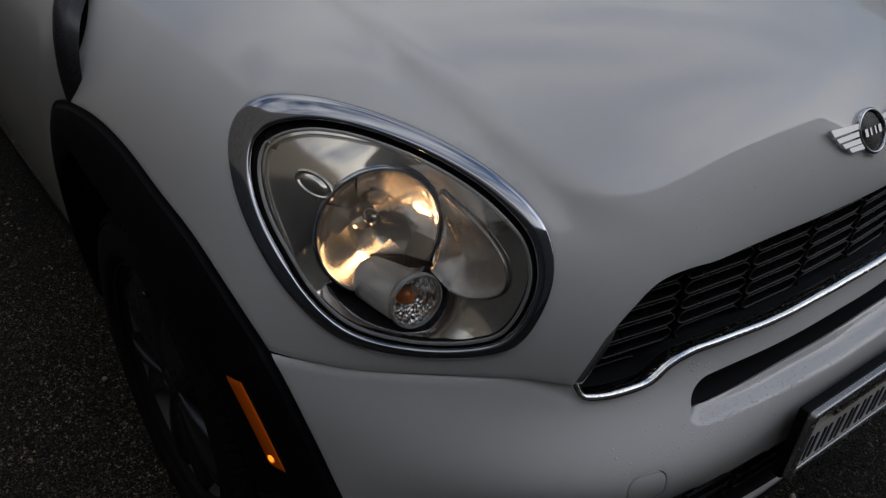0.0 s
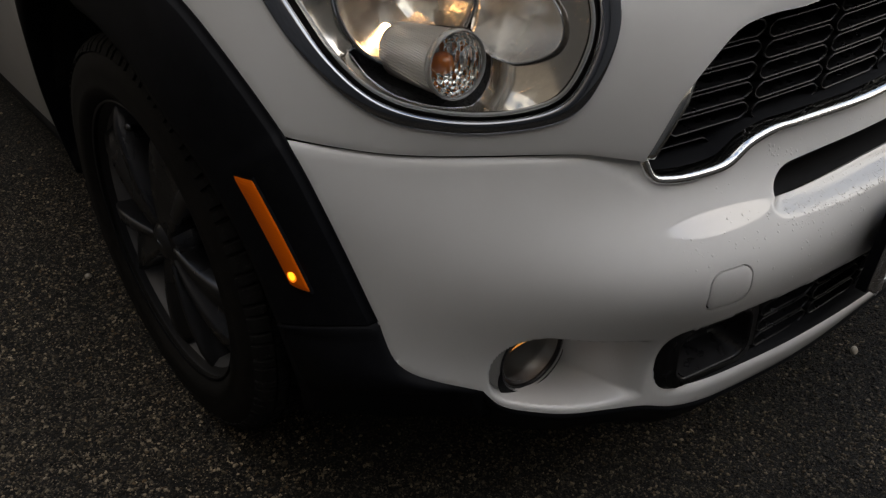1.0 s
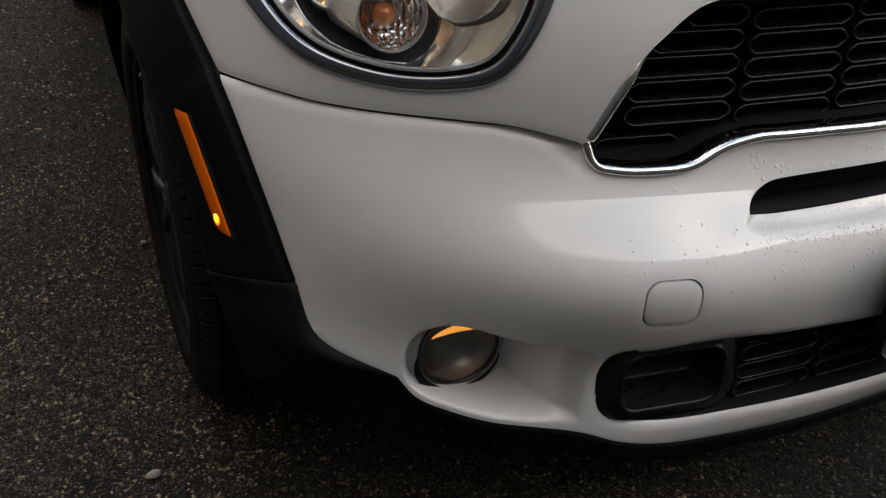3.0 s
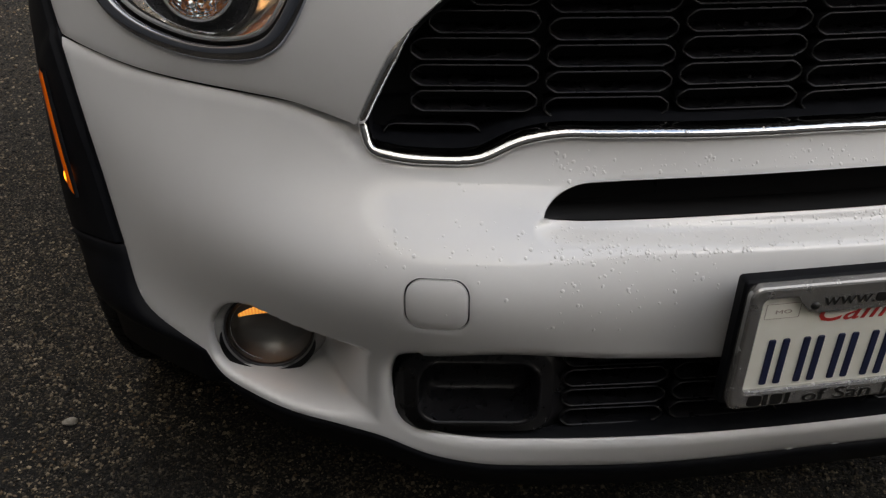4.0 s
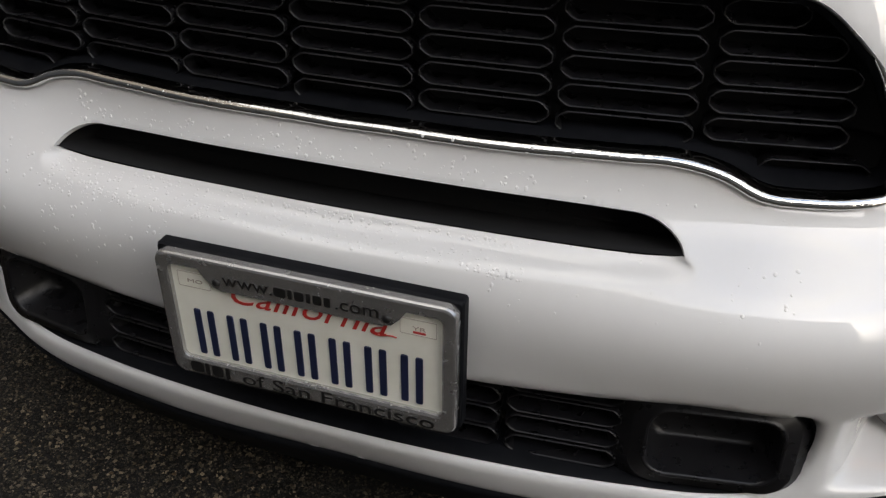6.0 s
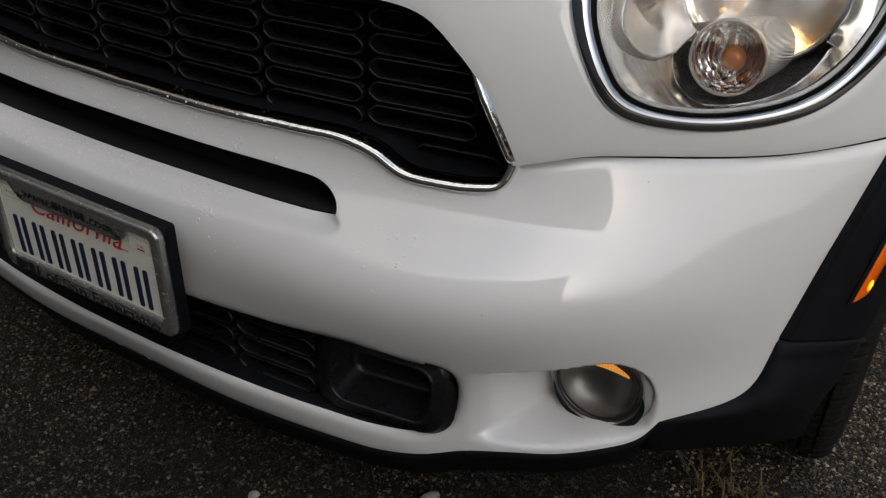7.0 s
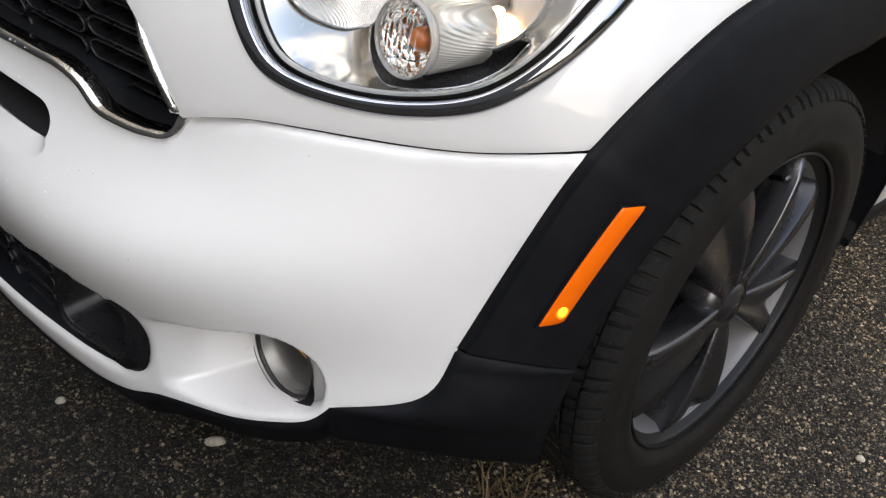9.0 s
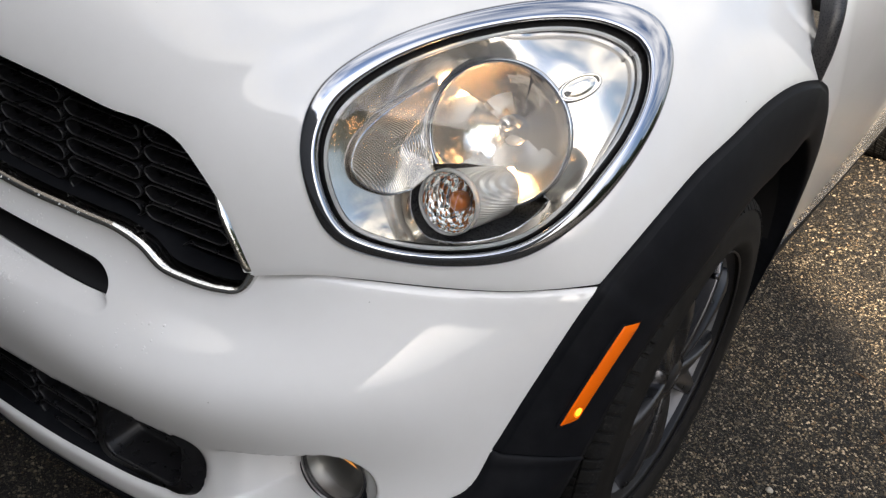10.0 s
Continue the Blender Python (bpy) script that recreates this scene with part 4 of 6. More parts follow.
tube(bm, [p + Vector((0, -0.002, 0)) for p in rim_line], 0.0011, False, 6)
both("tray_rim", bm, chrome, lamps)
# oval boss on the housing
bm = bmesh.new()
bf = flat([(0.736, 0.446, 0.868)])[0]
bn = (housing_at(bf[0] + 0.012, bf[1]) - housing_at(bf[0] - 0.012, bf[1])).cross(housing_at(bf[0], bf[1] + 0.012) - housing_at(bf[0], bf[1] - 0.012)).normalized()
bx = Vector((0.25, 0.95, 0.18))
bx = (bx - bn * bx.dot(bn)).normalized()
BOSS = Matrix.Translation(housing_at(*bf) + bn * 0.0045) @ Matrix((bx, bn.cross(bx), bn)).transposed().to_4x4()
loft(bm, [[BOSS @ Vector((0.028 * s * math.cos(a), 0.013 * s * math.sin(a), h)) for a in (2 * math.pi * i / 32 for i in range(32))] for s, h in ((1.1, -0.009), (1.0, 0.0007), (0.9, 0.0012), (0.82, -0.0008), (0.72, -0.0008), (0.62, 0.0006), (0.3, 0.0011), (0.02, 0.0012))], ring=True)
both("housing_boss", bm, satin_metal, lamps)

# ---- grille ----
grille = joint("grille", (car,))[0]


def behind(net, p, d):
    """The place d metres behind the skin at p."""
    return Vector(p) - toward(*angles(p)) * d


g_top = smooth_line(GRILLE_TOP)
mouth = grille_low[::-1] + g_top[1:]          # from the middle below round to the middle above
mouth = mouth + flip(mouth)[::-1][1:-1]
mc = sum(mouth, Vector()) / len(mouth)
mouth = [Vector(p) for p in even(mouth, 0.006)]


def shrink(d, back):
    return [p + Vector(((mc.x - p.x) * 0.0, 0, 0)) + Vector((-n[0], 0, -n[1])) * d + Vector((0, back, 0)) for p, n in zip(mouth, mouth_n)]


mx = np.array([(p.x, p.z) for p in mouth])
tn = np.roll(mx, -1, 0) - np.roll(mx, 1, 0)
tn /= np.linalg.norm(tn, axis=1)[:, None]
mouth_n = np.stack([tn[:, 1], -tn[:, 0]], 1)
if (mouth_n[0] * (mx[0] - mx.mean(0))).sum() < 0:
    mouth_n = -mouth_n
for _ in range(3):
    mouth_n = (np.roll(mouth_n, 1, 0) + np.roll(mouth_n, -1, 0) + mouth_n) / 3
bm = bmesh.new()
rows = list(zip(shrink(-0.001, 0.012), shrink(-0.001, 0.001), shrink(0.001, -0.004), shrink(0.004, -0.0065), shrink(0.009, -0.003), shrink(0.011, 0.004), shrink(0.011, 0.02)))
# the strip runs along the bottom and the ends, and thins to a line along the top
rows = [r if p.z < 0.70 else [q.lerp(r[0] + Vector((0, 0.0, 0)), min(0.72, (p.z - 0.70) / 0.05)) for q in r] for r, p in zip(rows, mouth)]
loft(bm, rows, closed=True)
bmesh.ops.recalc_face_normals(bm, faces=bm.faces)
part("chrome_strip", bm, bright_chrome, grille, "chrome strip with water beads")
bm = bmesh.new()
loft(bm, list(zip(shrink(0.004, 0.004), shrink(0.012, 0.02), shrink(0.016, 0.05))), closed=True)
part("grille_surround", bm, black_plastic, grille)
bm = bmesh.new()
inner = shrink(-0.01, 0.055)
c = bm.verts.new(sum(inner, Vector()) / len(inner))
vs = [bm.verts.new(p) for p in inner]
for a, b in zip(vs, vs[1:] + vs[:1]):
    bm.faces.new((a, b, c))
part("grille_back", bm, dark, grille)
zone = np.array([(p.x, p.z) for p in shrink(0.009, 0)])
face_y = lambda x: 0.115 + 0.055 * (x / 0.5) ** 2


def hexagon(w, h, k):
    return [(-w / 2, h * 0.16), (-w / 2 + k, h / 2), (w / 2 - k, h / 2), (w / 2, h * 0.16), (w / 2, -h * 0.16), (w / 2 - k, -h / 2), (-w / 2 + k, -h / 2), (-w / 2, -h * 0.16)]


def cell(bm, w, h):
    """A long hexagonal ring of the grille."""
    loop = [tuple(p) for p in even([(x, y) for x, y in hexagon(w, h, 0.0085)], 0.007)]
    rows = []
    for s, d in ((0.0, 0.012), (0.0, 0.001), (0.0006, -0.0006), (0.0014, -0.0005), (0.002, 0.002), (0.0026, 0.03)):
        rows.append([Vector((x * (1 - 2 * s / w), d, y * (1 - 2 * s / h))) for x, y in loop])
    loft(bm, rows, ring=True)


PITCH_X, PITCH_Z = 0.1315, 0.0264
meshes = {}
for col in range(-3, 4):
    for row in range(6):
        x = col * PITCH_X
        z = 0.6368 + row * PITCH_Z + (0.0068 if col % 2 else 0.0)
        w, h = 0.126, 0.0228
        xs = np.linspace(x - w / 2, x + w / 2, 29)
        ok = in_polygon(xs, np.full(29, z - h / 2 + 0.004), zone) & in_polygon(xs, np.full(29, z + h / 2 - 0.004), zone)
        if ok.sum() < 8:
            continue
        x0, x1 = xs[ok].min(), xs[ok].max()
        key = round((x1 - x0) * 200)
        if key not in meshes:
            bm = bmesh.new()
            cell(bm, max(x1 - x0, 0.03), h)
            bmesh.ops.recalc_face_normals(bm, faces=bm.faces)
            me = bpy.data.meshes.new("grille_cell")
            bm.to_mesh(me)
            bm.free()
            for q in me.polygons:
                q.use_smooth = True
            me.materials.append(grille_black)
            meshes[key] = me
        ob = new("grille_cell", meshes[key])
        ob.parent = grille
        xc = (x0 + x1) / 2
        slope = math.atan(2 * 0.055 / 0.25 * xc)
        ob.matrix_local = pose(xc, face_y(xc) + 0.012, z, 0, 0, math.degrees(slope))
# one short cell in each lower corner
for x in (0.435, -0.435):
    b2 = bmesh.new()
    cell(b2, 0.10, 0.022)
    b2.transform(pose(x, 0.172, 0.6075, 0, 0, math.degrees(math.atan(0.44 * x))))
    bmesh.ops.recalc_face_normals(b2, faces=b2.faces)
    part("grille_cell", b2, grille_black, grille)
# dark liner and upright webs in the slot
slot_in = [skin(BUMPER, x, y, bumper_shape) for x, y in SLOT_F]
bm = bmesh.new()
loft(bm, [[p - toward(*angles(p)) * 0.003 + Vector((0, 0, 0.001)), p - toward(*angles(p)) * 0.06] for p in slot_in], closed=True)
part("slot_liner", bm, dark, grille)
bm = bmesh.new()
sback = [p - toward(*angles(p)) * 0.055 for p in slot_in]
c = bm.verts.new(sum(sback, Vector()) / len(sback))
vs = [bm.verts.new(p + Vector((0, 0.0, 0.0))) for p in sback]
for a, b in zip(vs, vs[1:] + vs[:1]):
    bm.faces.new((a, b, c))
part("slot_back", bm, dark, grille)
for x in (-0.2, -0.07, 0.07, 0.2):
    bm = bmesh.new()
    slab(bm, (0.003, 0.02, 0.05), pose(x, 0.15, 0.548), 0.001, 1)
    part("slot_web", bm, black_plastic, grille)

# ---- lower grille and side ducts ----
low = joint("lower_grille", (car,))[0]
bm = bmesh.new()
lip = [Vector(p) for p in even(lower_l, 0.008)]
lm = sum(lip, Vector()) / len(lip)
rows = [[behind(BUMPER, p, 0.006), behind(BUMPER, p, 0.015) + Vector((0, 0, 0.004 if p.z < 0.34 else -0.004)), behind(BUMPER, p, 0.065) + Vector((0, 0, 0.008 if p.z < 0.34 else -0.006))] for p in lip]
loft(bm, rows, closed=True)
part("grille_surround", bm, black_plastic, low)
bm = bmesh.new()
vs = [bm.verts.new(behind(BUMPER, p, 0.08)) for p in lip]
c = bm.verts.new(behind(BUMPER, lm, 0.08))
for a, b in zip(vs, vs[1:] + vs[:1]):
    bm.faces.new((a, b, c))
part("grille_back", bm, dark, low)
bm = bmesh.new()
cell(bm, 0.118, 0.024)
bmesh.ops.recalc_face_normals(bm, faces=bm.faces)
small = bpy.data.meshes.new("grille_cell")
bm.to_mesh(small)
bm.free()
for q in small.polygons:
    q.use_smooth = True
small.materials.append(grille_black)
for col in range(-2, 3):
    for row in range(4):
        ob = new("grille_cell", small)
        ob.parent = low
        x = col * 0.124
        ob.matrix_local = pose(x, 0.062 + 0.16 * x * x, 0.297 + row * 0.0275 + (0.003 if col % 2 else 0), 0, 0, math.degrees(0.32 * x))
ducts = joint("air_duct", sides)
bm = bmesh.new()
DUCT = facing((0.398, 0.083, 0.3375), (0.16, -0.98, 0.06))
o, i1 = rounded(0.165, 0.108, 0.03), rounded(0.128, 0.074, 0.022)
i2 = rounded(0.118, 0.062, 0.018)
loft(bm, [[DUCT @ Vector((x, y, h)) for x, y in lp] for lp, h in ((rounded(0.204, 0.132, 0.036), -0.034), (rounded(0.200, 0.128, 0.035), -0.018), (rounded(0.184, 0.118, 0.032), -0.013), (o, -0.006), (rounded(0.160, 0.103, 0.028), -0.002), (rounded(0.140, 0.086, 0.026), -0.003), (rounded(0.137, 0.083, 0.025), 0.001), (rounded(0.132, 0.078, 0.023), 0.0015), (i1, -0.002), (i2, -0.05), (rounded(0.10, 0.05, 0.015), -0.056), (rounded(0.01, 0.01, 0.003), -0.056))], ring=True)
both("duct_frame", bm, grille_black, ducts, "moulded black brake duct")

# ---- fog lamps ----
fogs = joint("fog_lamp", sides)
FOG = facing((0.622, 0.206, 0.361), (0.05, -1.0, 0.03)) @ Matrix.Scale(0.99, 4)
bm = bmesh.new()
lathe(bm, [(0.052, -0.012), (0.0525, -0.002), (0.0545, 0.0), (0.058, -0.002), (0.064, -0.009), (0.071, -0.020), (0.076, -0.036), (0.078, -0.06)], FOG, 64)
both("lamp_surround", bm, skirt, fogs, "grey clear-plastic lamp skirt")
bm = bmesh.new()
lathe(bm, [(0.0525, -0.05), (0.053, -0.002), (0.052, 0.001), (0.0505, 0.001), (0.0495, -0.004)], FOG, 48)
both("lamp_ring", bm, black_gloss, fogs)
bm = bmesh.new()
lathe(bm, [(0.0, 0.007), (0.02, 0.006), (0.036, 0.0035), (0.05, -0.002)], FOG, 48)
both("lens", bm, clear_lens, fogs, "clear fog lamp lens")
bm = bmesh.new()
lathe(bm, [(0.05, -0.003), (0.045, -0.014), (0.034, -0.026), (0.018, -0.033), (0.0, -0.036)], FOG, 48)
both("reflector", bm, fog_bowl, fogs, "grey fog lamp reflector")
# emissive strip stands in for the bulb's reflection at the lens top
bm = bmesh.new()
loft(bm, [[FOG @ Vector((x, 0.0335 - 9.0 * x * x, -0.002)), FOG @ Vector((x, 0.0265 - 6.0 * x * x, -0.004)), FOG @ Vector((x, 0.0195 - 3.0 * x * x, -0.007))] for x in np.linspace(-0.034, 0.034, 18)])
both("bulb_glint_strip", bm, fog_glow, fogs, "amber strip that glows as the bulb's reflection")
# black crescent paints the shade in the gap below the lamp
bm = bmesh.new()
rows = []
for i in range(41):
    t = i / 40
    a = math.radians(-165 + 170 * t)
    w = 0.0135 * math.sin(math.pi * t) ** 0.7
    rows.append([FOG @ Vector((r * math.cos(a), r * math.sin(a), 0.0036 - 0.35 * max(0.0, r - 0.0545) - 12.0 * max(0.0, r - 0.0545) ** 2)) for r in (0.0538, 0.0538 + 0.35 * w, 0.0538 + 0.7 * w, 0.0538 + w)])
loft(bm, rows)
both("lamp_gap_shade", bm, black_plastic, fogs, "black crescent for the shaded gap under the fog lamp")
bm = bmesh.new()
rows = []
for i in range(193):
    a = math.radians(-75 + 150 * i / 192)
    r = 0.0009 if i % 3 else 0.00025
    out = Vector((math.cos(a), math.sin(a), 0))
    rows.append([FOG @ (out * (0.0455 + r * math.cos(b)) + Vector((0, 0, -0.0062 + r * math.sin(b)))) for b in (0.4, 1.9, 3.5, 5.0)])
loft(bm, rows, ring=True)
both("lens_teeth", bm, chrome, fogs, "fine bright teeth along the lens")

# ---- wheel arch trim, valance, sill ----
WHEEL = Vector((0.785, 0.79, 0.325))
REAR = [(0.905, 1.02, 0.797), (0.905, 1.09, 0.73), (0.900, 1.135, 0.64), (0.893, 1.165, 0.54), (0.886, 1.185, 0.45), (0.874, 1.20, 0.36), (0.858, 1.21, 0.262)]
def on_skin(p):
    u, v = angles(p)
    return CENTRE + toward(u, v) * (BONNET if p.z > 0.662 else BUMPER).r(u, v)


edge_l = smooth_line(REAR[::-1] + [ARCH_EDGE[0]], n=6)[:-1] + [on_skin(p) for p in arch_l]
split_z = 0.432
OPEN_R = 0.385


def opening(p):
    d = Vector((0, p.y - WHEEL.y, p.z - WHEEL.z)).normalized()
    y, z = WHEEL.y + d.y * OPEN_R, WHEEL.z + d.z * OPEN_R
    q = Vector((0.908 - 0.30 * max(0.0, 0.60 - y) ** 1.3 - 0.05 * max(0.0, 0.45 - z), y, z))
    if p.y > 0.8:
        # behind the wheel the opening runs wide, and the trim thins to nothing at the sill
        q.z += 0.014 * step01((p.y - 0.8) / 0.1)
        slim = step01((p.y - 0.93) / 0.12) * step01((0.84 - p.z) / 0.36)
        q = q.lerp(p + Vector((0.002, -0.010, 0)), 0.35 * step01((p.y - 0.9) / 0.12) + 0.63 * slim * step01((0.84 - p.z) / 0.36))
    return q


nrms, ins = [], []
for p in edge_l:
    nrm = skin_normal(BONNET if p.z > 0.662 else BUMPER, *(np.array(angles(p)) * K)) if p.y < 0.93 else Vector((1, 0, 0))
    e = (opening(p) - p).normalized()
    nrms.append(nrm)
    ins.append((e - nrm * e.dot(nrm)).normalized())
for _ in range(5):
    nrms = [(nrms[max(i - 1, 0)] + nrms[i] + nrms[min(i + 1, len(nrms) - 1)]).normalized() for i in range(len(nrms))]
    ins = [(ins[max(i - 1, 0)] + ins[i] + ins[min(i + 1, len(ins) - 1)]).normalized() for i in range(len(ins))]
bm = bmesh.new()
rows = []
for p, nrm, e in zip(edge_l, nrms, ins):
    if p.y < 0.6 and p.z < split_z - 0.002:
        break
    q = opening(p)
    o = Vector((0.005, -0.004 if p.y < 0.7 else 0.0, 0.002))
    rows.append([p - nrm * 0.02 + e * 0.002, p - e * 0.0012 - nrm * 0.003, p - e * 0.0012 + nrm * 0.0007, p + e * 0.0015 + nrm * 0.0002, p + e * 0.0075 + nrm * 0.0012, p + e * 0.0095 + nrm * 0.0052, p + e * 0.0115 + nrm * 0.0060,
                 p.lerp(q, 0.4) + o * 1.7, p.lerp(q, 0.7) + o * 1.5, p.lerp(q, 0.93) + o * 0.7, q, q + Vector((-0.008, 0, 0.002)), q + Vector((-0.05, 0, 0.0))])
loft(bm, rows)
both("wheel_arch_trim", bm, black_plastic, sides, "matt black plastic wheel arch trim")
# lower corner piece under the trim, down towards the ground
bm = bmesh.new()
tail = [p for p in edge_l if p.y < 0.6 and p.z < split_z]
n = len(tail)
last = rows[-1]
tip_end = Vector((0.845, 0.425, 0.268))
rows = [[last[k] + Vector((-0.002, 0.001, -0.0025)) for k in (0, 1, 3, 5, 7, 8, 9, 10, 12)]]
rows.append([last[k] + Vector((0.0015, -0.0035, -0.0045)) for k in (0, 1, 3, 5, 7, 8, 9, 10, 12)])
for i, p in enumerate(tail[1:]):
    t = (i + 1) / (n - 1)
    a = last[10].lerp(tip_end, t)
    belly = Vector((0.5, -0.86, 0)) * (0.008 + 0.02 * math.sin(math.pi * t))
    rows.append([p + Vector((-0.02, 0.012, 0.0)), p + Vector((-0.002, 0, 0)), p.lerp(a, 0.02) + belly * 0.3 + Vector((0, 0, -0.002)), p.lerp(a, 0.07) + belly * 0.6 + Vector((0, 0, -0.003)), p.lerp(a, 0.35) + belly, p.lerp(a, 0.7) + belly, p.lerp(a, 0.93) + belly * 0.4, a, a + Vector((-0.05, 0.004, 0.0))])
rows.append([v + Vector((-0.004, 0.004, -0.045)) for v in rows[-1]])
rows.append([v + Vector((-0.05, 0.012, -0.026)) for v in rows[-1]])
loft(bm, rows)
both("bumper_corner", bm, black_plastic, sides, "black lower bumper corner")
# valance under the painted bumper
bm = bmesh.new()
rows = []
full = [p for p in bottom_l]
for p in full + flip(full)[::-1][1:]:
    out = toward(*angles(p))
    out = Vector((out.x, out.y, 0)).normalized()
    s = 1.0
    rows.append([p - out * 0.012, p - out * 0.004 + Vector((0, 0, -0.001)), p + out * 0.001 + Vector((0, 0, -0.007)), p - out * 0.008 + Vector((0, 0, -0.022)), p - out * 0.035 + Vector((0, 0, -0.045 - 0.02 * s)), p - out * 0.16 + Vector((0, 0, -0.07 - 0.02 * s))])
loft(bm, rows)
part("valance", bm, black_plastic, car, "black plastic strip under the bumper")
# inner wheel housing
bm = bmesh.new()
rows = []
for i in range(33):
    a = math.radians(-6 + 191 * i / 32)
    y, z = WHEEL.y + math.cos(a) * 0.405, WHEEL.z + math.sin(a) * 0.405
    rows.append([Vector((0.87 - 0.09 * step01((i - 24) / 6), y, z)), Vector((0.75, y, z)), Vector((0.60, y, z)), Vector((0.58, WHEEL.y + math.cos(a) * 0.3, WHEEL.z + math.sin(a) * 0.3)), Vector((0.58, WHEEL.y, WHEEL.z))])
loft(bm, rows)
both("wheel_housing", bm, dark, sides)
# side body behind the arch: wing and door with the black filler strip between bonnet and door
BELLY = [(1.03, 0.80), (0.99, 0.86), (0.94, 0.89), (0.86, 0.905), (0.74, 0.903), (0.60, 0.892), (0.46, 0.872), (0.34, 0.848), (0.262, 0.832)]
bm = bmesh.new()
rows = []


def door_front(z):
    return np.interp(z, (0.262, 0.34, 0.45, 0.60, 0.72, 0.80, 0.84, 0.97, 1.03), (1.212, 1.205, 1.187, 1.15, 1.10, 1.02, 0.96, 0.965, 1.08))


for i in range(30):
    t = i / 29
    rows.append([Vector((x + 0.010 * math.sin(min(1, t * 1.6) * 1.5) - (0.02 if i == 0 else 0.003), door_front(z) + (2.95 - door_front(z)) * max(0, t - 0.01), z)) for z, x in BELLY])
loft(bm, rows)
both("door", bm, white_paint, sides, "white front door and wing side")
bm = bmesh.new()
loft(bm, [[Vector((0.828, y, 0.272)), Vector((0.838, y, 0.262)), Vector((0.836, y, 0.238)), Vector((0.78, y, 0.20))] for y in np.linspace(1.14, 2.95, 12)])
both("sill", bm, black_plastic, sides, "black plastic sill")
bm = bmesh.new()
strip = smooth_line([(0.9, 0.928, 0.826), (0.904, 0.922, 0.88), (0.897, 0.93, 0.94), (0.872, 0.965, 0.985), (0.80, 1.07, 1.018), (0.70, 1.18, 1.04)])
loft(bm, [[p + Vector((-0.022, -0.014, -0.022)), p + Vector((-0.010, -0.008, -0.006)), p + Vector((0.003, 0.0, 0.003)), p + Vector((0.004, 0.012, 0.003)), p + Vector((0.001, 0.026, 0.002)), p + Vector((-0.02, 0.03, -0.004))] for p in strip])
both("filler_strip", bm, black_gloss, sides, "gloss black strip between bonnet and door")

# ---- side markers ----
marks = joint("side_marker", sides)
TL, TR, BL, BR = Vector((0.870, 0.431, 0.608)), Vector((0.880, 0.459, 0.606)), Vector((0.846, 0.365, 0.475)), Vector((0.856, 0.393, 0.473))
out = (TR - TL).cross(BL - TL).normalized()
if out.x < 0:
    out = -out
bm = bmesh.new()
N = 26
rows = []
for i in range(N + 1):
    t = i / N
    a, b = TL.lerp(BL, t), TR.lerp(BR, t)
    bow = Vector((0, -0.004, 0.0)) * math.sin(math.pi * t)
    a, b = a + bow, b + bow
    e = 0.35 if i in (0, N) else 1.0
    rows.append([a - out * 0.0006, a + out * 0.0015 * e, a.lerp(b, 0.1) + out * 0.0032 * e, a.lerp(b, 0.5) + out * 0.0042 * e, a.lerp(b, 0.9) + out * 0.0034 * e, b + out * 0.0015 * e, b - out * 0.0006])
loft(bm, rows)
both("lens", bm, amber_lens, marks, "ribbed amber marker lens")
bm = bmesh.new()
loft(bm, [[TL.lerp(TR, -0.02).lerp(BL.lerp(BR, -0.02), t) - out * 0.004 + Vector((0, -0.004, 0)) * math.sin(math.pi * max(0, min(1, t))), TL.lerp(TR, -0.02).lerp(BL.lerp(BR, -0.02), t) + out * 0.0008 + Vector((0, -0.004, 0)) * math.sin(math.pi * max(0, min(1, t))), TL.lerp(TR, 1.03).lerp(BL.lerp(BR, 1.03), t) + out * 0.0008 + Vector((0, -0.004, 0)) * math.sin(math.pi * max(0, min(1, t))), TL.lerp(TR, 1.03).lerp(BL.lerp(BR, 1.03), t) - out * 0.004] for t in np.linspace(-0.02, 1.02, 14)])
both("marker_frame", bm, black_plastic, marks)
# glowing disc added to paint the bulb's soft halo on the lens
bm = bmesh.new()
bmesh.ops.create_uvsphere(bm, u_segments=20, v_segments=12, radius=0.0105, matrix=facing(TL.lerp(TR, 0.5).lerp(BL.lerp(BR, 0.5), 0.87) + out * 0.0014, out) @ Matrix.Diagonal((0.95, 1.15, 0.40, 1)))
both("bulb_halo", bm, marker_halo, marks, "orange halo of the bulb, added as a glowing disc")
bm = bmesh.new()
bmesh.ops.create_uvsphere(bm, u_segments=16, v_segments=10, radius=0.006, matrix=facing(TL.lerp(TR, 0.48).lerp(BL.lerp(BR, 0.48), 0.865) + out * 0.0038, out) @ Matrix.Diagonal((1.0, 1.2, 0.4, 1)))
both("bulb", bm, marker_glow, marks, "lit orange bulb")

# ---- wheels ----
def tyre(bm, m):
    R, w = 0.325, 0.105
    prof = [(0.222, -0.085), (0.245, -0.098), (0.280, -0.104), (0.305, -0.097), (0.317, -0.086), (R - 0.002, -0.074), (R, -0.045), (R, -0.015), (R, 0.015), (R, 0.045), (R - 0.002, 0.074), (0.317, 0.086), (0.305, 0.097), (0.280, 0.104), (0.262, 0.1025), (0.258, 0.1045), (0.247, 0.100), (0.238, 0.092), (0.232, 0.084)]
    lathe(bm, prof, m, 96)


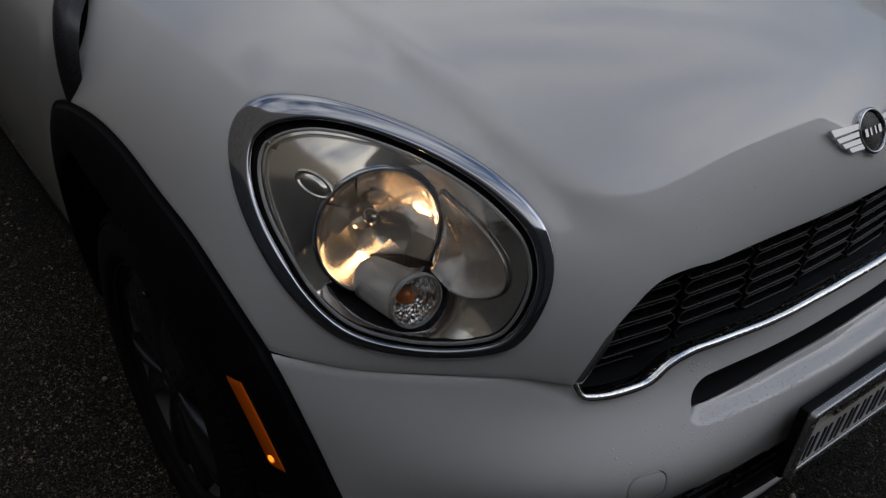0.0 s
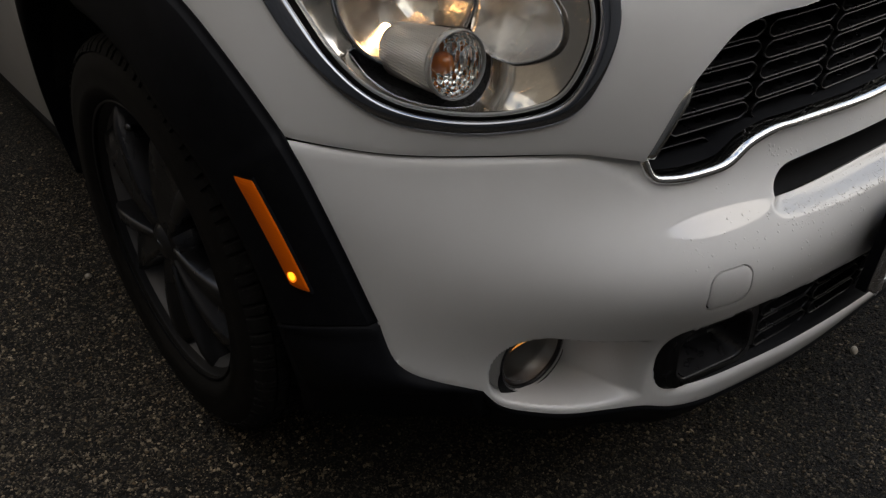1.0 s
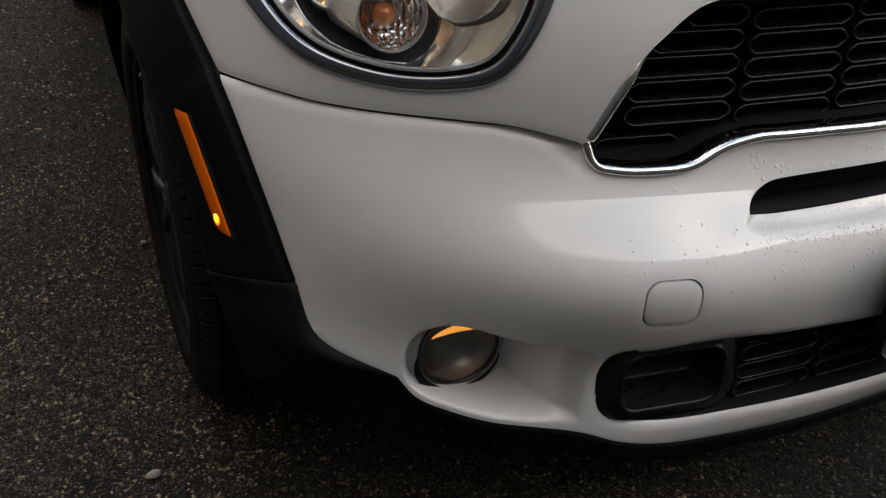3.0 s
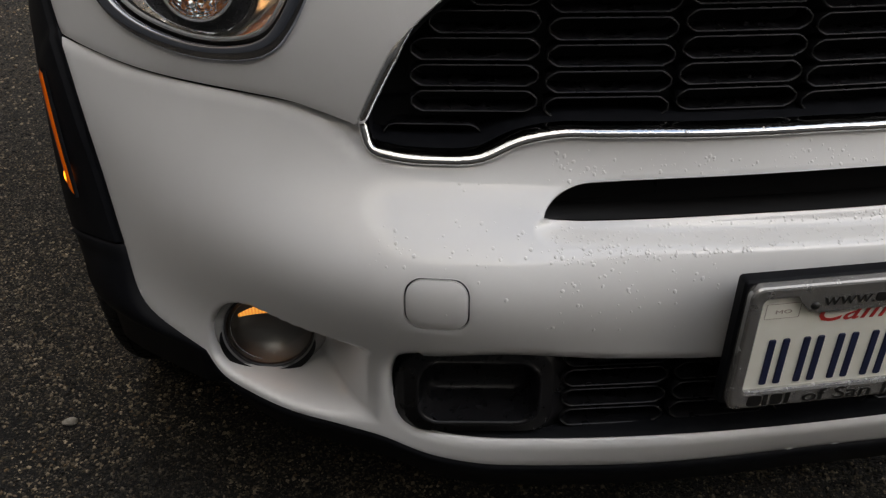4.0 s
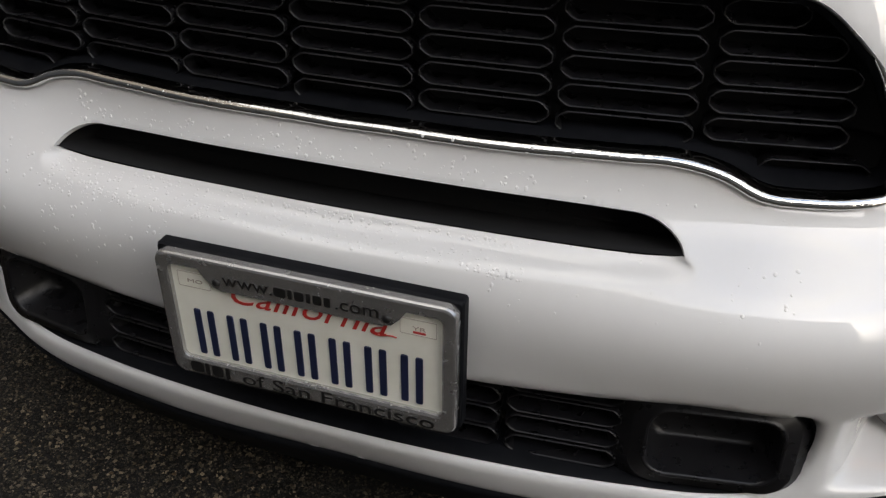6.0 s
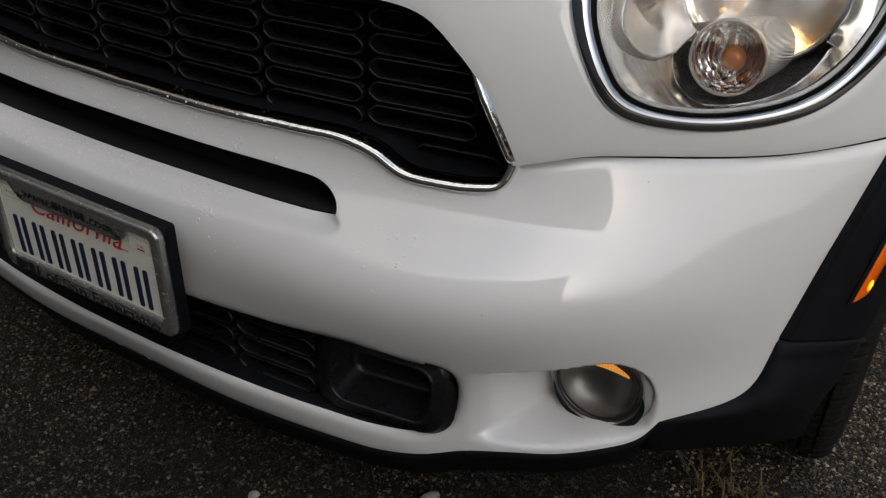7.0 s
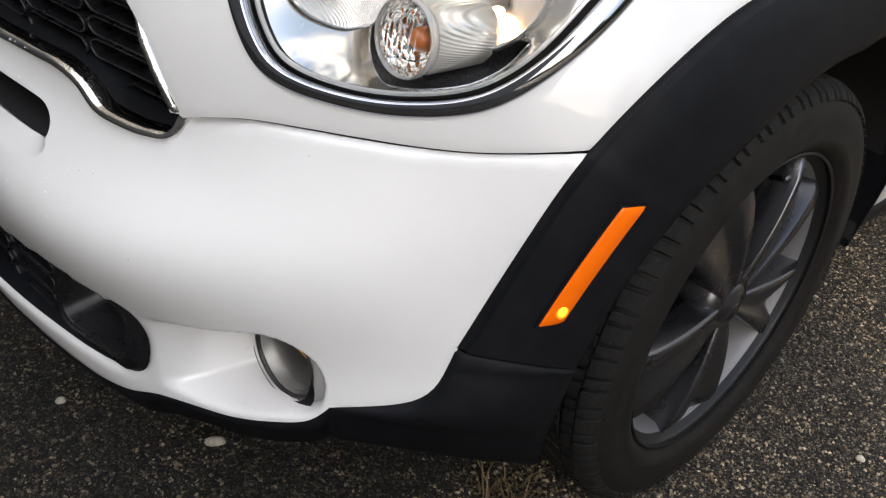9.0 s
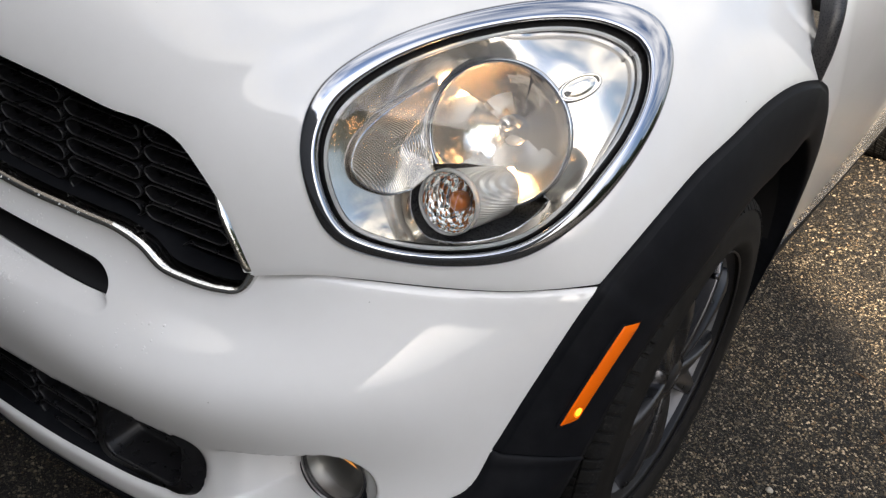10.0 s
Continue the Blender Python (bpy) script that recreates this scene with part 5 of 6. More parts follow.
def tread(bm, m):
    """Blocks in five ribs round the tyre; the outer ribs wrap over the shoulder."""
    R = 0.325
    mid = lambda z0, z1: [(z0, R + 0.0062), (z1, R + 0.0062)]
    ribs = [(mid(-0.047, -0.018), 96, -0.5), (mid(-0.012, 0.012), 96, 0.3), (mid(0.018, 0.036), 120, 0.5), (mid(0.039, 0.050), 120, 0.5)]
    for s in (-1, 1):
        ribs.append(([(s * 0.055, R + 0.0062), (s * 0.070, R + 0.0052)], 132, -0.30 * s))
        ribs.append(([(s * 0.0735, R + 0.0046), (s * 0.082, R + 0.0012), (s * 0.091, R - 0.005), (s * 0.098, R - 0.015)], 132, -0.22 * s))
    for lane, (prof, n, slant) in enumerate(ribs):
        for i in range(n):
            a0 = 2 * math.pi * (i + 0.16 * (i % 3) + lane * 0.37) / n
            rows = []
            for k, (z, r) in enumerate(prof):
                base = r - (0.007 if k < len(prof) - 1 else 0.003)
                turn = slant * 2 * math.pi / n * (k / (len(prof) - 1) - 0.5)
                row = []
                for a, rr in ((0.0, base), (0.03, r - 0.001), (0.08, r), (0.78, r), (0.84, r - 0.001), (0.88, base)):
                    aa = a0 + a * 2 * math.pi / n + turn
                    row.append(m @ Vector((rr * math.cos(aa), rr * math.sin(aa), z * (1 if rr == r or abs(z) < 0.09 else 0.97))))
                rows.append(row)
            loft(bm, rows)
            for row in (rows[0], rows[-1]):
                bm.faces.new([bm.verts.new(p) for p in row])


def wheel(side, along):
    s = 1 if side > 0 else -1
    WHEEL = Vector((0.785, along, 0.325))
    root = new("wheel")
    root.parent = car
    m = pose(s * WHEEL.x, WHEEL.y, WHEEL.z, 0, 90 * s, 0)
    bm = bmesh.new()
    tyre(bm, m)
    bmesh.ops.recalc_face_normals(bm, faces=bm.faces)
    part("tyre", bm, rubber, root, "worn black tyre with muddy tread")
    bm = bmesh.new()
    tread(bm, m)
    bmesh.ops.recalc_face_normals(bm, faces=bm.faces)
    tagged(part("tread", bm, tread_rubber, root, smooth=False), kind="stuff")
    bm = bmesh.new()
    lathe(bm, [(0.231, 0.091), (0.2345, 0.0935), (0.236, 0.088), (0.229, 0.081), (0.221, 0.074)], m, 80)
    part("rim", bm, rim_dark, root, "dark grey alloy rim")
    bm = bmesh.new()
    lathe(bm, [(0.221, 0.074), (0.213, 0.062), (0.211, 0.0), (0.213, -0.08)], m, 80)
    part("rim_barrel", bm, barrel_grey, root, "dusty grey inner side of the rim")
    bm = bmesh.new()
    lathe(bm, [(0.0, -0.01), (0.15, -0.012), (0.152, -0.03), (0.2, -0.06)], m, 48)
    part("brake_disc", bm, dark, root)
    bm = bmesh.new()
    lathe(bm, [(0.062, 0.03), (0.058, 0.064), (0.048, 0.078), (0.036, 0.083), (0.034, 0.079), (0.031, 0.081), (0.026, 0.086), (0.0, 0.088)], m, 40)
    part("hub", bm, alloy, root, "dark alloy hub with centre cap")
    bm = bmesh.new()
    for k in range(4):
        slab(bm, (0.0028, 0.006, 0.0006), m @ Matrix.Translation((0.0, 0.0, 0.0884)) @ Matrix.Rotation(math.radians(90), 4, "Z") @ Matrix.Translation((-0.0075 + 0.005 * k, 0, 0)), 0.0001, 1)
    part("cap_mark", bm, chrome, root, "small plain bright bars on the centre cap")
    for k in range(5):
        ang = 2 * math.pi * k / 5 + math.radians(140 if s > 0 else 44)
        bm = bmesh.new()
        # a broad sloping face, a groove and a narrow blade, spreading towards the rim
        rows = []
        for i in range(11):
            t = i / 10
            r = 0.036 + 0.186 * t
            w = 0.017 + 0.052 * t**0.9
            h = 0.084 + 0.007 * math.sin(math.pi * t) - 0.010 * max(0.0, t - 0.85) / 0.15
            dip = 0.004 + 0.020 * t
            sec = [(w, h - 0.045), (w, h - 0.006), (w * 0.93, h - 0.001), (w * 0.55, h - dip * 0.3), (-w * 0.12, h - dip), (-w * 0.26, h - dip * 0.9), (-w * 0.50, h - 0.003), (-w * 0.56, h - 0.0005), (-w * 0.95, h - 0.001), (-w, h - 0.006), (-w, h - 0.045)]
            rows.append([m @ Matrix.Rotation(ang, 4, "Z") @ Vector((r, x, z)) for x, z in sec])
        loft(bm, rows, ring=False)
        bmesh.ops.recalc_face_normals(bm, faces=bm.faces)
        part("spoke", bm, alloy, root)
        bm = bmesh.new()
        lathe(bm, [(0.0075, 0.050), (0.0075, 0.066), (0.005, 0.069), (0.0, 0.069)], m @ Matrix.Rotation(ang + math.pi / 5, 4, "Z") @ Matrix.Translation((0.045, 0, 0)), 6)
        part("wheel_bolt", bm, black_gloss, root)
    bm = bmesh.new()
    lathe(bm, [(0.0045, 0.0), (0.0045, 0.022), (0.0055, 0.023), (0.0055, 0.033), (0.0, 0.034)], Matrix.Translation((s * (WHEEL.x + 0.072), WHEEL.y + 0.012, WHEEL.z + 0.196)) @ pose(0, 0, 0, 25, 62 * s, 0), 12)
    part("valve", bm, alloy, root, "grey metal valve cap")


for side in (1, -1):
    for along in (0.79, 3.385):
        wheel(side, along)

# ---- number plate in its dealer frame ----
plate = new("number_plate")
plate.parent = car
PL = pose(0, -0.004, 0.4305, 90 + 2.5, 0, 0)     # x to the right, y up the plate, z out towards the viewer
bm = bmesh.new()
loft(bm, [[PL @ Vector((x, y + 0.001, z)) for x, y in lp] for lp, z in ((rounded(0.318, 0.1535, 0.004), -0.022), (rounded(0.318, 0.1535, 0.004), -0.010), (rounded(0.315, 0.1505, 0.004), -0.007), (rounded(0.02, 0.02, 0.004), -0.007))], ring=True)
part("plate_holder", bm, black_plastic, plate, "black plastic plate bracket", False)
bm = bmesh.new()
plate_of(bm, rounded(0.304, 0.143, 0.012), PL @ Matrix.Translation((0, 0, -0.0015)), 0.002)
part("plate", bm, plate_white, plate, "cream white pressed plate", False)
n_in = rounded(0.284, 0.116, 0.006, 8)
n_out = rounded(0.312, 0.152, 0.012, 8)
inn = [(x, y + 0.0042) for x, y in n_in]
bm = bmesh.new()
rows = []
for k, z in ((0.0, -0.012), (0.0, 0.001), (0.07, 0.0035), (0.2, 0.0045), (0.85, 0.0045), (0.97, 0.003), (1.0, 0.001), (1.0, -0.0015)):
    rows.append([PL @ Vector((a * (1 - k) + c * k, b * (1 - k) + d * k, z)) for (a, b), (c, d) in zip(n_out, inn)])
loft(bm, rows, ring=True)
bmesh.ops.recalc_face_normals(bm, faces=bm.faces)
part("frame", bm, frame_metal, plate, "brushed metal licence frame", False)
# the frame's upper middle stands lower, between the two screws
bm = bmesh.new()
TAB = [(-0.108, 0.064), (-0.101, 0.0535), (-0.093, 0.0455), (-0.084, 0.0428), (0.084, 0.0428), (0.093, 0.0455), (0.101, 0.0535), (0.108, 0.064)]
plate_of(bm, TAB, PL @ Matrix.Translation((0, 0, 0.0043)), 0.004)
part("frame_tab", bm, frame_metal, plate, "", False)
for x in (-0.0885, 0.0885):
    bm = bmesh.new()
    lathe(bm, [(0.0, 0.0022), (0.0025, 0.002), (0.0042, 0.0008), (0.0045, -0.002)], PL @ Matrix.Translation((x, 0.0515, 0.0045)), 16)
    part("screw", bm, black_ink, plate)


def bar(name, x, y, w, h, z, mat, rise=0.0006):
    bm = bmesh.new()
    plate_of(bm, rounded(w, h, min(w, h) * 0.3, 3), PL @ Matrix.Translation((x, y, z + rise)), rise + 0.0004, min(0.0004, rise))
    return part(name, bm, mat, plate, "", False)


# seven raised dark characters, each shown as two plain bars
for k in range(7):
    for dx in (-0.0075, 0.0075):
        bar("character_bar", -0.1125 + k * 0.0372 + dx, -0.0195, 0.0066, 0.057, -0.0015, navy, 0.0014)


def lettering(name, text, size, m, mat, parent, shear=0.0, depth=0.0003):
    cu = bpy.data.curves.new(name, "FONT")
    cu.body, cu.size, cu.shear, cu.extrude, cu.align_x, cu.resolution_u = text, size, shear, depth, "CENTER", 3
    tmp = new(name, cu)
    me = bpy.data.meshes.new_from_object(tmp.evaluated_get(bpy.context.evaluated_depsgraph_get()))
    bpy.data.objects.remove(tmp)
    me.materials.clear()
    me.materials.append(mat)
    me.transform(m)
    ob = new(name, me)
    ob.parent = parent
    return ob


# raised words on the frame; a maker's name in them stays plain bars
lettering("frame_lettering", "www.", 0.0205, PL @ Matrix.Translation((-0.0535, 0.0515, 0.0046)) @ Matrix.Diagonal((1.12, 1, 1, 1)), black_ink, plate, 0.0, 0.0008)
lettering("frame_lettering", ".com", 0.0205, PL @ Matrix.Translation((0.0595, 0.0515, 0.0046)) @ Matrix.Diagonal((1.12, 1, 1, 1)), black_ink, plate, 0.0, 0.0008)
for x, w in ((-0.0195, 0.0125), (-0.0090, 0.0035), (0.0005, 0.009), (0.0100, 0.0035), (0.0195, 0.0085), (0.0295, 0.006)):
    bar("word_bar", x, 0.0565, w, 0.0105, 0.0045, black_ink)
for x, w in ((-0.1275, 0.0150), (-0.1155, 0.0045), (-0.1035, 0.0125), (-0.0915, 0.0045)):
    bar("word_bar", x, -0.0645, w, 0.0145, 0.0045, black_ink)
lettering("frame_lettering", "of San Francisco", 0.0215, PL @ Matrix.Translation((0.0305, -0.0715, 0.0046)) @ Matrix.Diagonal((1.5, 1, 1, 1)), black_ink, plate, 0.0, 0.0008)
lettering("state_name", "California", 0.036, PL @ Matrix.Translation((0.001, 0.0272, -0.0010)) @ Matrix.Diagonal((1.2, 1, 1, 1)), red_ink, plate, 0.35)
bm = bmesh.new()
tube(bm, [PL @ Vector((0.072 + 0.004 * k, 0.0275 - 0.0012 * math.sin(k), -0.0008)) for k in range(7)], 0.0007, False, 5)
part("state_flourish", bm, red_ink, plate)
lettering("month_mark", "MO", 0.0075, PL @ Matrix.Translation((-0.1165, 0.0415, -0.0011)) @ Matrix.Diagonal((1.5, 0.8, 1, 1)), faint_ink, plate)
lettering("year_mark", "YR", 0.0075, PL @ Matrix.Translation((0.1185, 0.0415, -0.0011)) @ Matrix.Diagonal((1.5, 0.8, 1, 1)), faint_ink, plate)
for x in (-0.1175, 0.1175):
    bm = bmesh.new()
    frame_of(bm, rounded(0.036, 0.018, 0.001, 2), rounded(0.0352, 0.0172, 0.001, 2), PL @ Matrix.Translation((x, 0.0445, -0.0009)), 0.0006)
    part("sticker_box", bm, faint_ink, plate, "", False)
bar("year_bar", 0.1185, 0.0385, 0.012, 0.0022, -0.0015, red_ink, 0.0004)

# ---- emblem on the bonnet's nose ----
emblem = new("bonnet_emblem")
emblem.parent = car
EC = skin(BONNET, *flat([(0.0, 0.12, 0.885)])[0])
e1 = skin(BONNET, *flat([(0.0, 0.12, 0.90)])[0])
e0 = skin(BONNET, *flat([(0.0, 0.12, 0.87)])[0])
EN = Vector((1, 0, 0)).cross(e1 - e0).normalized()
EM = facing(EC + EN * 0.002 + Vector((0.007, 0, 0)), EN) @ Matrix.Diagonal((1.3, 1.3, 1.2, 1))
bm = bmesh.new()
lathe(bm, [(0.026, -0.004), (0.0265, 0.002), (0.0245, 0.0045), (0.0225, 0.0035), (0.0222, 0.001)], EM, 48)
part("ring", bm, chrome, emblem)
bm = bmesh.new()
lathe(bm, [(0.0225, 0.0005), (0.012, 0.0022), (0.0, 0.0028)], EM, 40)
part("disc", bm, black_gloss, emblem)
for x in (-0.013, -0.0045, 0.0045, 0.013):
    bm = bmesh.new()
    plate_of(bm, rounded(0.0055 if abs(x) > 0.01 else 0.003, 0.009, 0.0008, 2), EM @ Matrix.Translation((x, 0, 0.0036)), 0.002)
    part("emblem_bar", bm, chrome, emblem, "", False)
for s in (-1, 1):
    for k, (y, ln) in enumerate(((0.010, 0.048), (0.002, 0.042), (-0.006, 0.034), (-0.013, 0.024))):
        bm = bmesh.new()
        loop = [(s * 0.022, y + 0.0034), (s * (0.026 + ln), y + 0.0044 + 0.003 * (k < 1)), (s * (0.022 + ln), y - 0.0010), (s * 0.022, y - 0.0026)]
        if s < 0:
            loop = loop[::-1]
        plate_of(bm, loop[::-1], EM @ Matrix.Translation((0, 0, 0.003)), 0.005, 0.0)
        bmesh.ops.recalc_face_normals(bm, faces=bm.faces)
        part("wing_feather", bm, chrome, emblem, "", False)

# ---- water beads on the paint ----
rnd = random.Random(4)
bm = bmesh.new()


def bead(p, n, r):
    m = facing(p, n, (0.1, 0.2, 1))
    e = rnd.uniform(0.85, 1.35)
    wob = [rnd.uniform(0.8, 1.15) for _ in range(9)]
    rows = [[bm.verts.new(m @ Vector((r * k * q * math.cos(a), r * e * k * q * math.sin(a) - 0.1 * r, h * r))) for a, q in ((2 * math.pi * i / 9, wob[i]) for i in range(9))] for k, h in ((1.0, -0.10), (0.90, 0.09), (0.66, 0.19), (0.32, 0.25))]
    for a, b in zip(rows, rows[1:]):
        for i in range(9):
            bm.faces.new((a[i], a[(i + 1) % 9], b[(i + 1) % 9], b[i]))
    bm.faces.new(rows[-1])


slot_np = SLOT_F
flat_low = flat(grille_low[::-1] + gap_l[1:])
order = np.argsort(flat_low[:, 0])
LINE_X, LINE_Y = flat_low[order, 0], flat_low[order, 1]
placed = 0
while placed < 1300:
    X, Z = rnd.uniform(-0.52, 0.46), rnd.triangular(0.43, 0.62, 0.53)
    u, v = angles((X, 0.06, Z))
    x, y = u * K, v * K
    dens = 1.0 if 0.512 < Z < 0.552 else (0.9 if Z > 0.582 else 0.14)
    if X > 0.2:
        dens *= 0.06
    if X < -0.34:
        dens *= 0.12
    if rnd.random() > dens:
        continue
    py = np.array([y])
    if in_polygon(np.array([x]), py, slot_np)[0] or ((slot_np - (x, y)) ** 2).sum(1).min() < 0.004**2 or ((flat_low - (x, y)) ** 2).sum(1).min() < 0.005**2:
        continue
    if abs(X) < 0.165 and Z < 0.515:
        continue
    if y > np.interp(abs(x), LINE_X, LINE_Y) - 0.006:
        continue
    bead(skin(BUMPER, x, y, bumper_shape), skin_normal(BUMPER, x, y, bumper_shape), rnd.choice((0.0006, 0.0008, 0.0010, 0.0013, 0.0017, 0.0023)) * rnd.uniform(0.7, 1.0))
    placed += 1
# beads along the chrome strip and the bonnet's nose
for _ in range(150):
    p = mouth[rnd.randrange(len(mouth))]
    if p.z < 0.63 and abs(p.x) < 0.31:
        bead(p + Vector((rnd.uniform(-0.004, 0.004), -0.004 + rnd.uniform(-0.002, 0.004), rnd.uniform(0.004, 0.010))), Vector((0, -0.7, 0.7)), rnd.uniform(0.0008, 0.002))
for _ in range(110):
    X, Z = rnd.uniform(-0.34, 0.12), rnd.uniform(0.81, 0.87)
    x, y = np.array(angles((X, 0.12, Z))) * K
    bead(skin(BONNET, x, y), skin_normal(BONNET, x, y), rnd.uniform(0.0007, 0.0016))
beads = finish(bm, "water_beads", water)
tagged(beads, "clear rain beads on the white paint", "water drops", kind="stuff")

# ---- ground ----
bm = bmesh.new()
bmesh.ops.create_grid(bm, x_segments=2, y_segments=2, size=2500)
tagged(finish(bm, "ground", asphalt), "dark damp worn asphalt with pale embedded gravel, shade painted in before the car", "ground", kind="structure")


def pebble(bm, c, r, rng, flat_z=0.6):
    res = bmesh.ops.create_icosphere(bm, subdivisions=1 if r < 0.006 else 2, radius=r)
    turn = Euler((rng.uniform(-0.3, 0.3), rng.uniform(-0.3, 0.3), rng.uniform(0, 6.3))).to_matrix()
    sx, sy = rng.uniform(0.75, 1.35), rng.uniform(0.7, 1.1)
    k = rng.uniform(0, 100)
    for v in res["verts"]:
        d = 1 + 0.35 * noise.noise(v.co / r * 0.9 + Vector((k, 0, 0)))
        v.co = turn @ Vector((v.co.x * sx * d, v.co.y * sy * d, v.co.z * flat_z * d)) + Vector(c)


def chip_field(seed, count, low, high, size):
    """Angular stone chips scattered over a stretch of ground, as one set of corners and faces."""
    g = np.random.default_rng(seed)
    n = 4
    c = np.stack([g.uniform(low[0], high[0], count), g.uniform(low[1], high[1], count)], 1)
    c += g.normal(0, 0.07, c.shape)
    r = size * g.choice((0.45, 0.6, 0.75, 0.9, 1.1, 1.5), count)
    stretch, turn = g.uniform(0.55, 1.0, count), g.uniform(0, 6.283, count)
    ang = 2 * math.pi * (np.arange(n)[None] + g.uniform(-0.36, 0.36, (count, n))) / n
    rim = g.uniform(0.78, 1.12, (count, n))
    tilt, lean = g.uniform(-0.25, 0.25, (count, 1)), g.uniform(0, 6.283, (count, 1))
    layers = []
    for k, h in ((1.0, -0.05), (0.74, 0.46)):
        x, y = r[:, None] * k * rim * np.cos(ang), r[:, None] * k * rim * np.sin(ang) * stretch[:, None]
        X = x * np.cos(turn)[:, None] - y * np.sin(turn)[:, None]
        Y = x * np.sin(turn)[:, None] + y * np.cos(turn)[:, None]
        Z = h * r[:, None] + tilt * (X * np.cos(lean) + Y * np.sin(lean)) * (1 if h > 0 else 0)
        layers.append(np.stack([c[:, :1] + X, c[:, 1:] + Y, Z], 2))
    V = np.concatenate(layers, 1).reshape(-1, 3)
    base = (np.arange(count) * 2 * n)[:, None, None]
    i = np.arange(n)
    j = (i + 1) % n
    quads = np.concatenate([np.stack([o + i, o + j, o + n + j, o + n + i], 1) for o in (0,)], 0)[None] + base
    tops = (n + i)[None] + base[:, 0]
    return V, quads.reshape(-1, 4).tolist() + tops.tolist()


rng = random.Random(9)
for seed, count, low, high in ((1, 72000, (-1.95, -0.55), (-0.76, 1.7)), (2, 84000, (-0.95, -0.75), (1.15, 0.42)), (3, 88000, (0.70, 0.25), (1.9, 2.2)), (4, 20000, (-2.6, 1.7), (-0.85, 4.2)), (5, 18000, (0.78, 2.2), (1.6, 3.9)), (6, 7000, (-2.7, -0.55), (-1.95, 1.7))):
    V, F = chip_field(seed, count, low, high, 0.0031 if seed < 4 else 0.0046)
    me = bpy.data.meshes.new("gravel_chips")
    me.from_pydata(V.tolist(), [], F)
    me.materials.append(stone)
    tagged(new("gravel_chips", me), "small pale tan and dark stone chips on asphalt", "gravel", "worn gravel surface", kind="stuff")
for name, c, r, lab in (("pebble", (0.383, 0.243, 0.006), 0.013, "pale cream pebble lying on asphalt"), ("pebble", (-0.976, 0.518, 0.005), 0.011, "pale grey pebble lying on asphalt"), ("pebble", (-0.891, 1.24, 0.005), 0.009, "small pale pebble lying on asphalt"), ("pebble", (0.16, 0.10, 0.004), 0.008, "small tan pebble lying on asphalt"), ("pebble", (1.06, 1.05, 0.004), 0.008, "small tan pebble lying on asphalt")):
    bm = bmesh.new()
    pebble(bm, c, r, rng)
    tagged(finish(bm, name, pebble_stone), lab, "stone", "loose pebbles")
# dry grass by the tyre
for k, (gx, gy, count) in enumerate(((0.72, 0.505, 34), (0.79, 0.51, 46), (0.75, 0.54, 26))):
    bm = bmesh.new()
    for _ in range(count):
        a, ln, lean = rng.uniform(0, 6.3), rng.uniform(0.02, 0.075), rng.uniform(0.25, 1.0)
        px, py = gx + rng.gauss(0, 0.018), gy + rng.gauss(0, 0.014)
        d = Vector((math.cos(a), math.sin(a), 0))
        w = Vector((-d.y, d.x, 0)) * rng.uniform(0.0008, 0.0016)
        pts = [Vector((px, py, 0)) + d * ln * lean * t**1.6 + Vector((0, 0, ln * (1 - 0.5 * lean * t) * t)) for t in (0, 0.35, 0.7, 1.0)]
        vs = [(bm.verts.new(p + w * (1 - 0.8 * i / 3)), bm.verts.new(p - w * (1 - 0.8 * i / 3))) for i, p in enumerate(pts)]
        for a1, b1 in zip(vs, vs[1:]):
            bm.faces.new((a1[0], a1[1], b1[1], b1[0]))
    tagged(finish(bm, "dry_grass", dry_grass), "tuft of dry straw-coloured grass beside the tyre", "grass", "grass tufts", kind="stuff")
# dry twigs on the asphalt
for tx, ty, ang, ln in ((1.215, 1.40, 1.25, 0.06), (1.30, 1.33, 0.3, 0.05), (1.12, 1.62, 2.2, 0.045)):
    bm = bmesh.new()
    tube(bm, [Vector((tx + math.cos(ang + 0.25 * k) * ln * (k / 4 - 0.5), ty + math.sin(ang + 0.25 * k) * ln * (k / 4 - 0.5), 0.005 + 0.002 * math.sin(2.1 * k))) for k in range(5)], 0.0013, False, 6)
    tagged(finish(bm, "twig", leaf_brown), "thin dark dry twig on asphalt", "twig", "loose twigs")
# dead leaves on the asphalt
for lx, ly, ang in ((1.27, 1.50, 0.4), (1.36, 1.62, 1.9), (1.42, 1.35, 3.0)):
    bm = bmesh.new()
    rows = []
    for i in range(7):
        t = i / 6
        w = 0.006 * math.sin(math.pi * min(0.97, t + 0.03)) ** 0.8
        c = Vector((lx + math.cos(ang) * 0.024 * (t - 0.5), ly + math.sin(ang) * 0.024 * (t - 0.5), 0.004 + 0.006 * (t - 0.5) ** 2 * 4))
        sd = Vector((-math.sin(ang), math.cos(ang), 0)) * w
        rows.append([c + sd + Vector((0, 0, 0.003)), c, c - sd + Vector((0, 0, 0.004))])
    loft(bm, rows)
    tagged(finish(bm, "dead_leaf", leaf_brown), "curled brown dead leaf on asphalt", "leaf", "dead leaves")

# ---- the rest of the car, behind what the bonnet and doors show ----
SECTION = [(0.82, 1.03), (0.80, 1.08), (0.745, 1.28), (0.68, 1.44), (0.55, 1.53), (0.25, 1.56), (0.0, 1.562)]


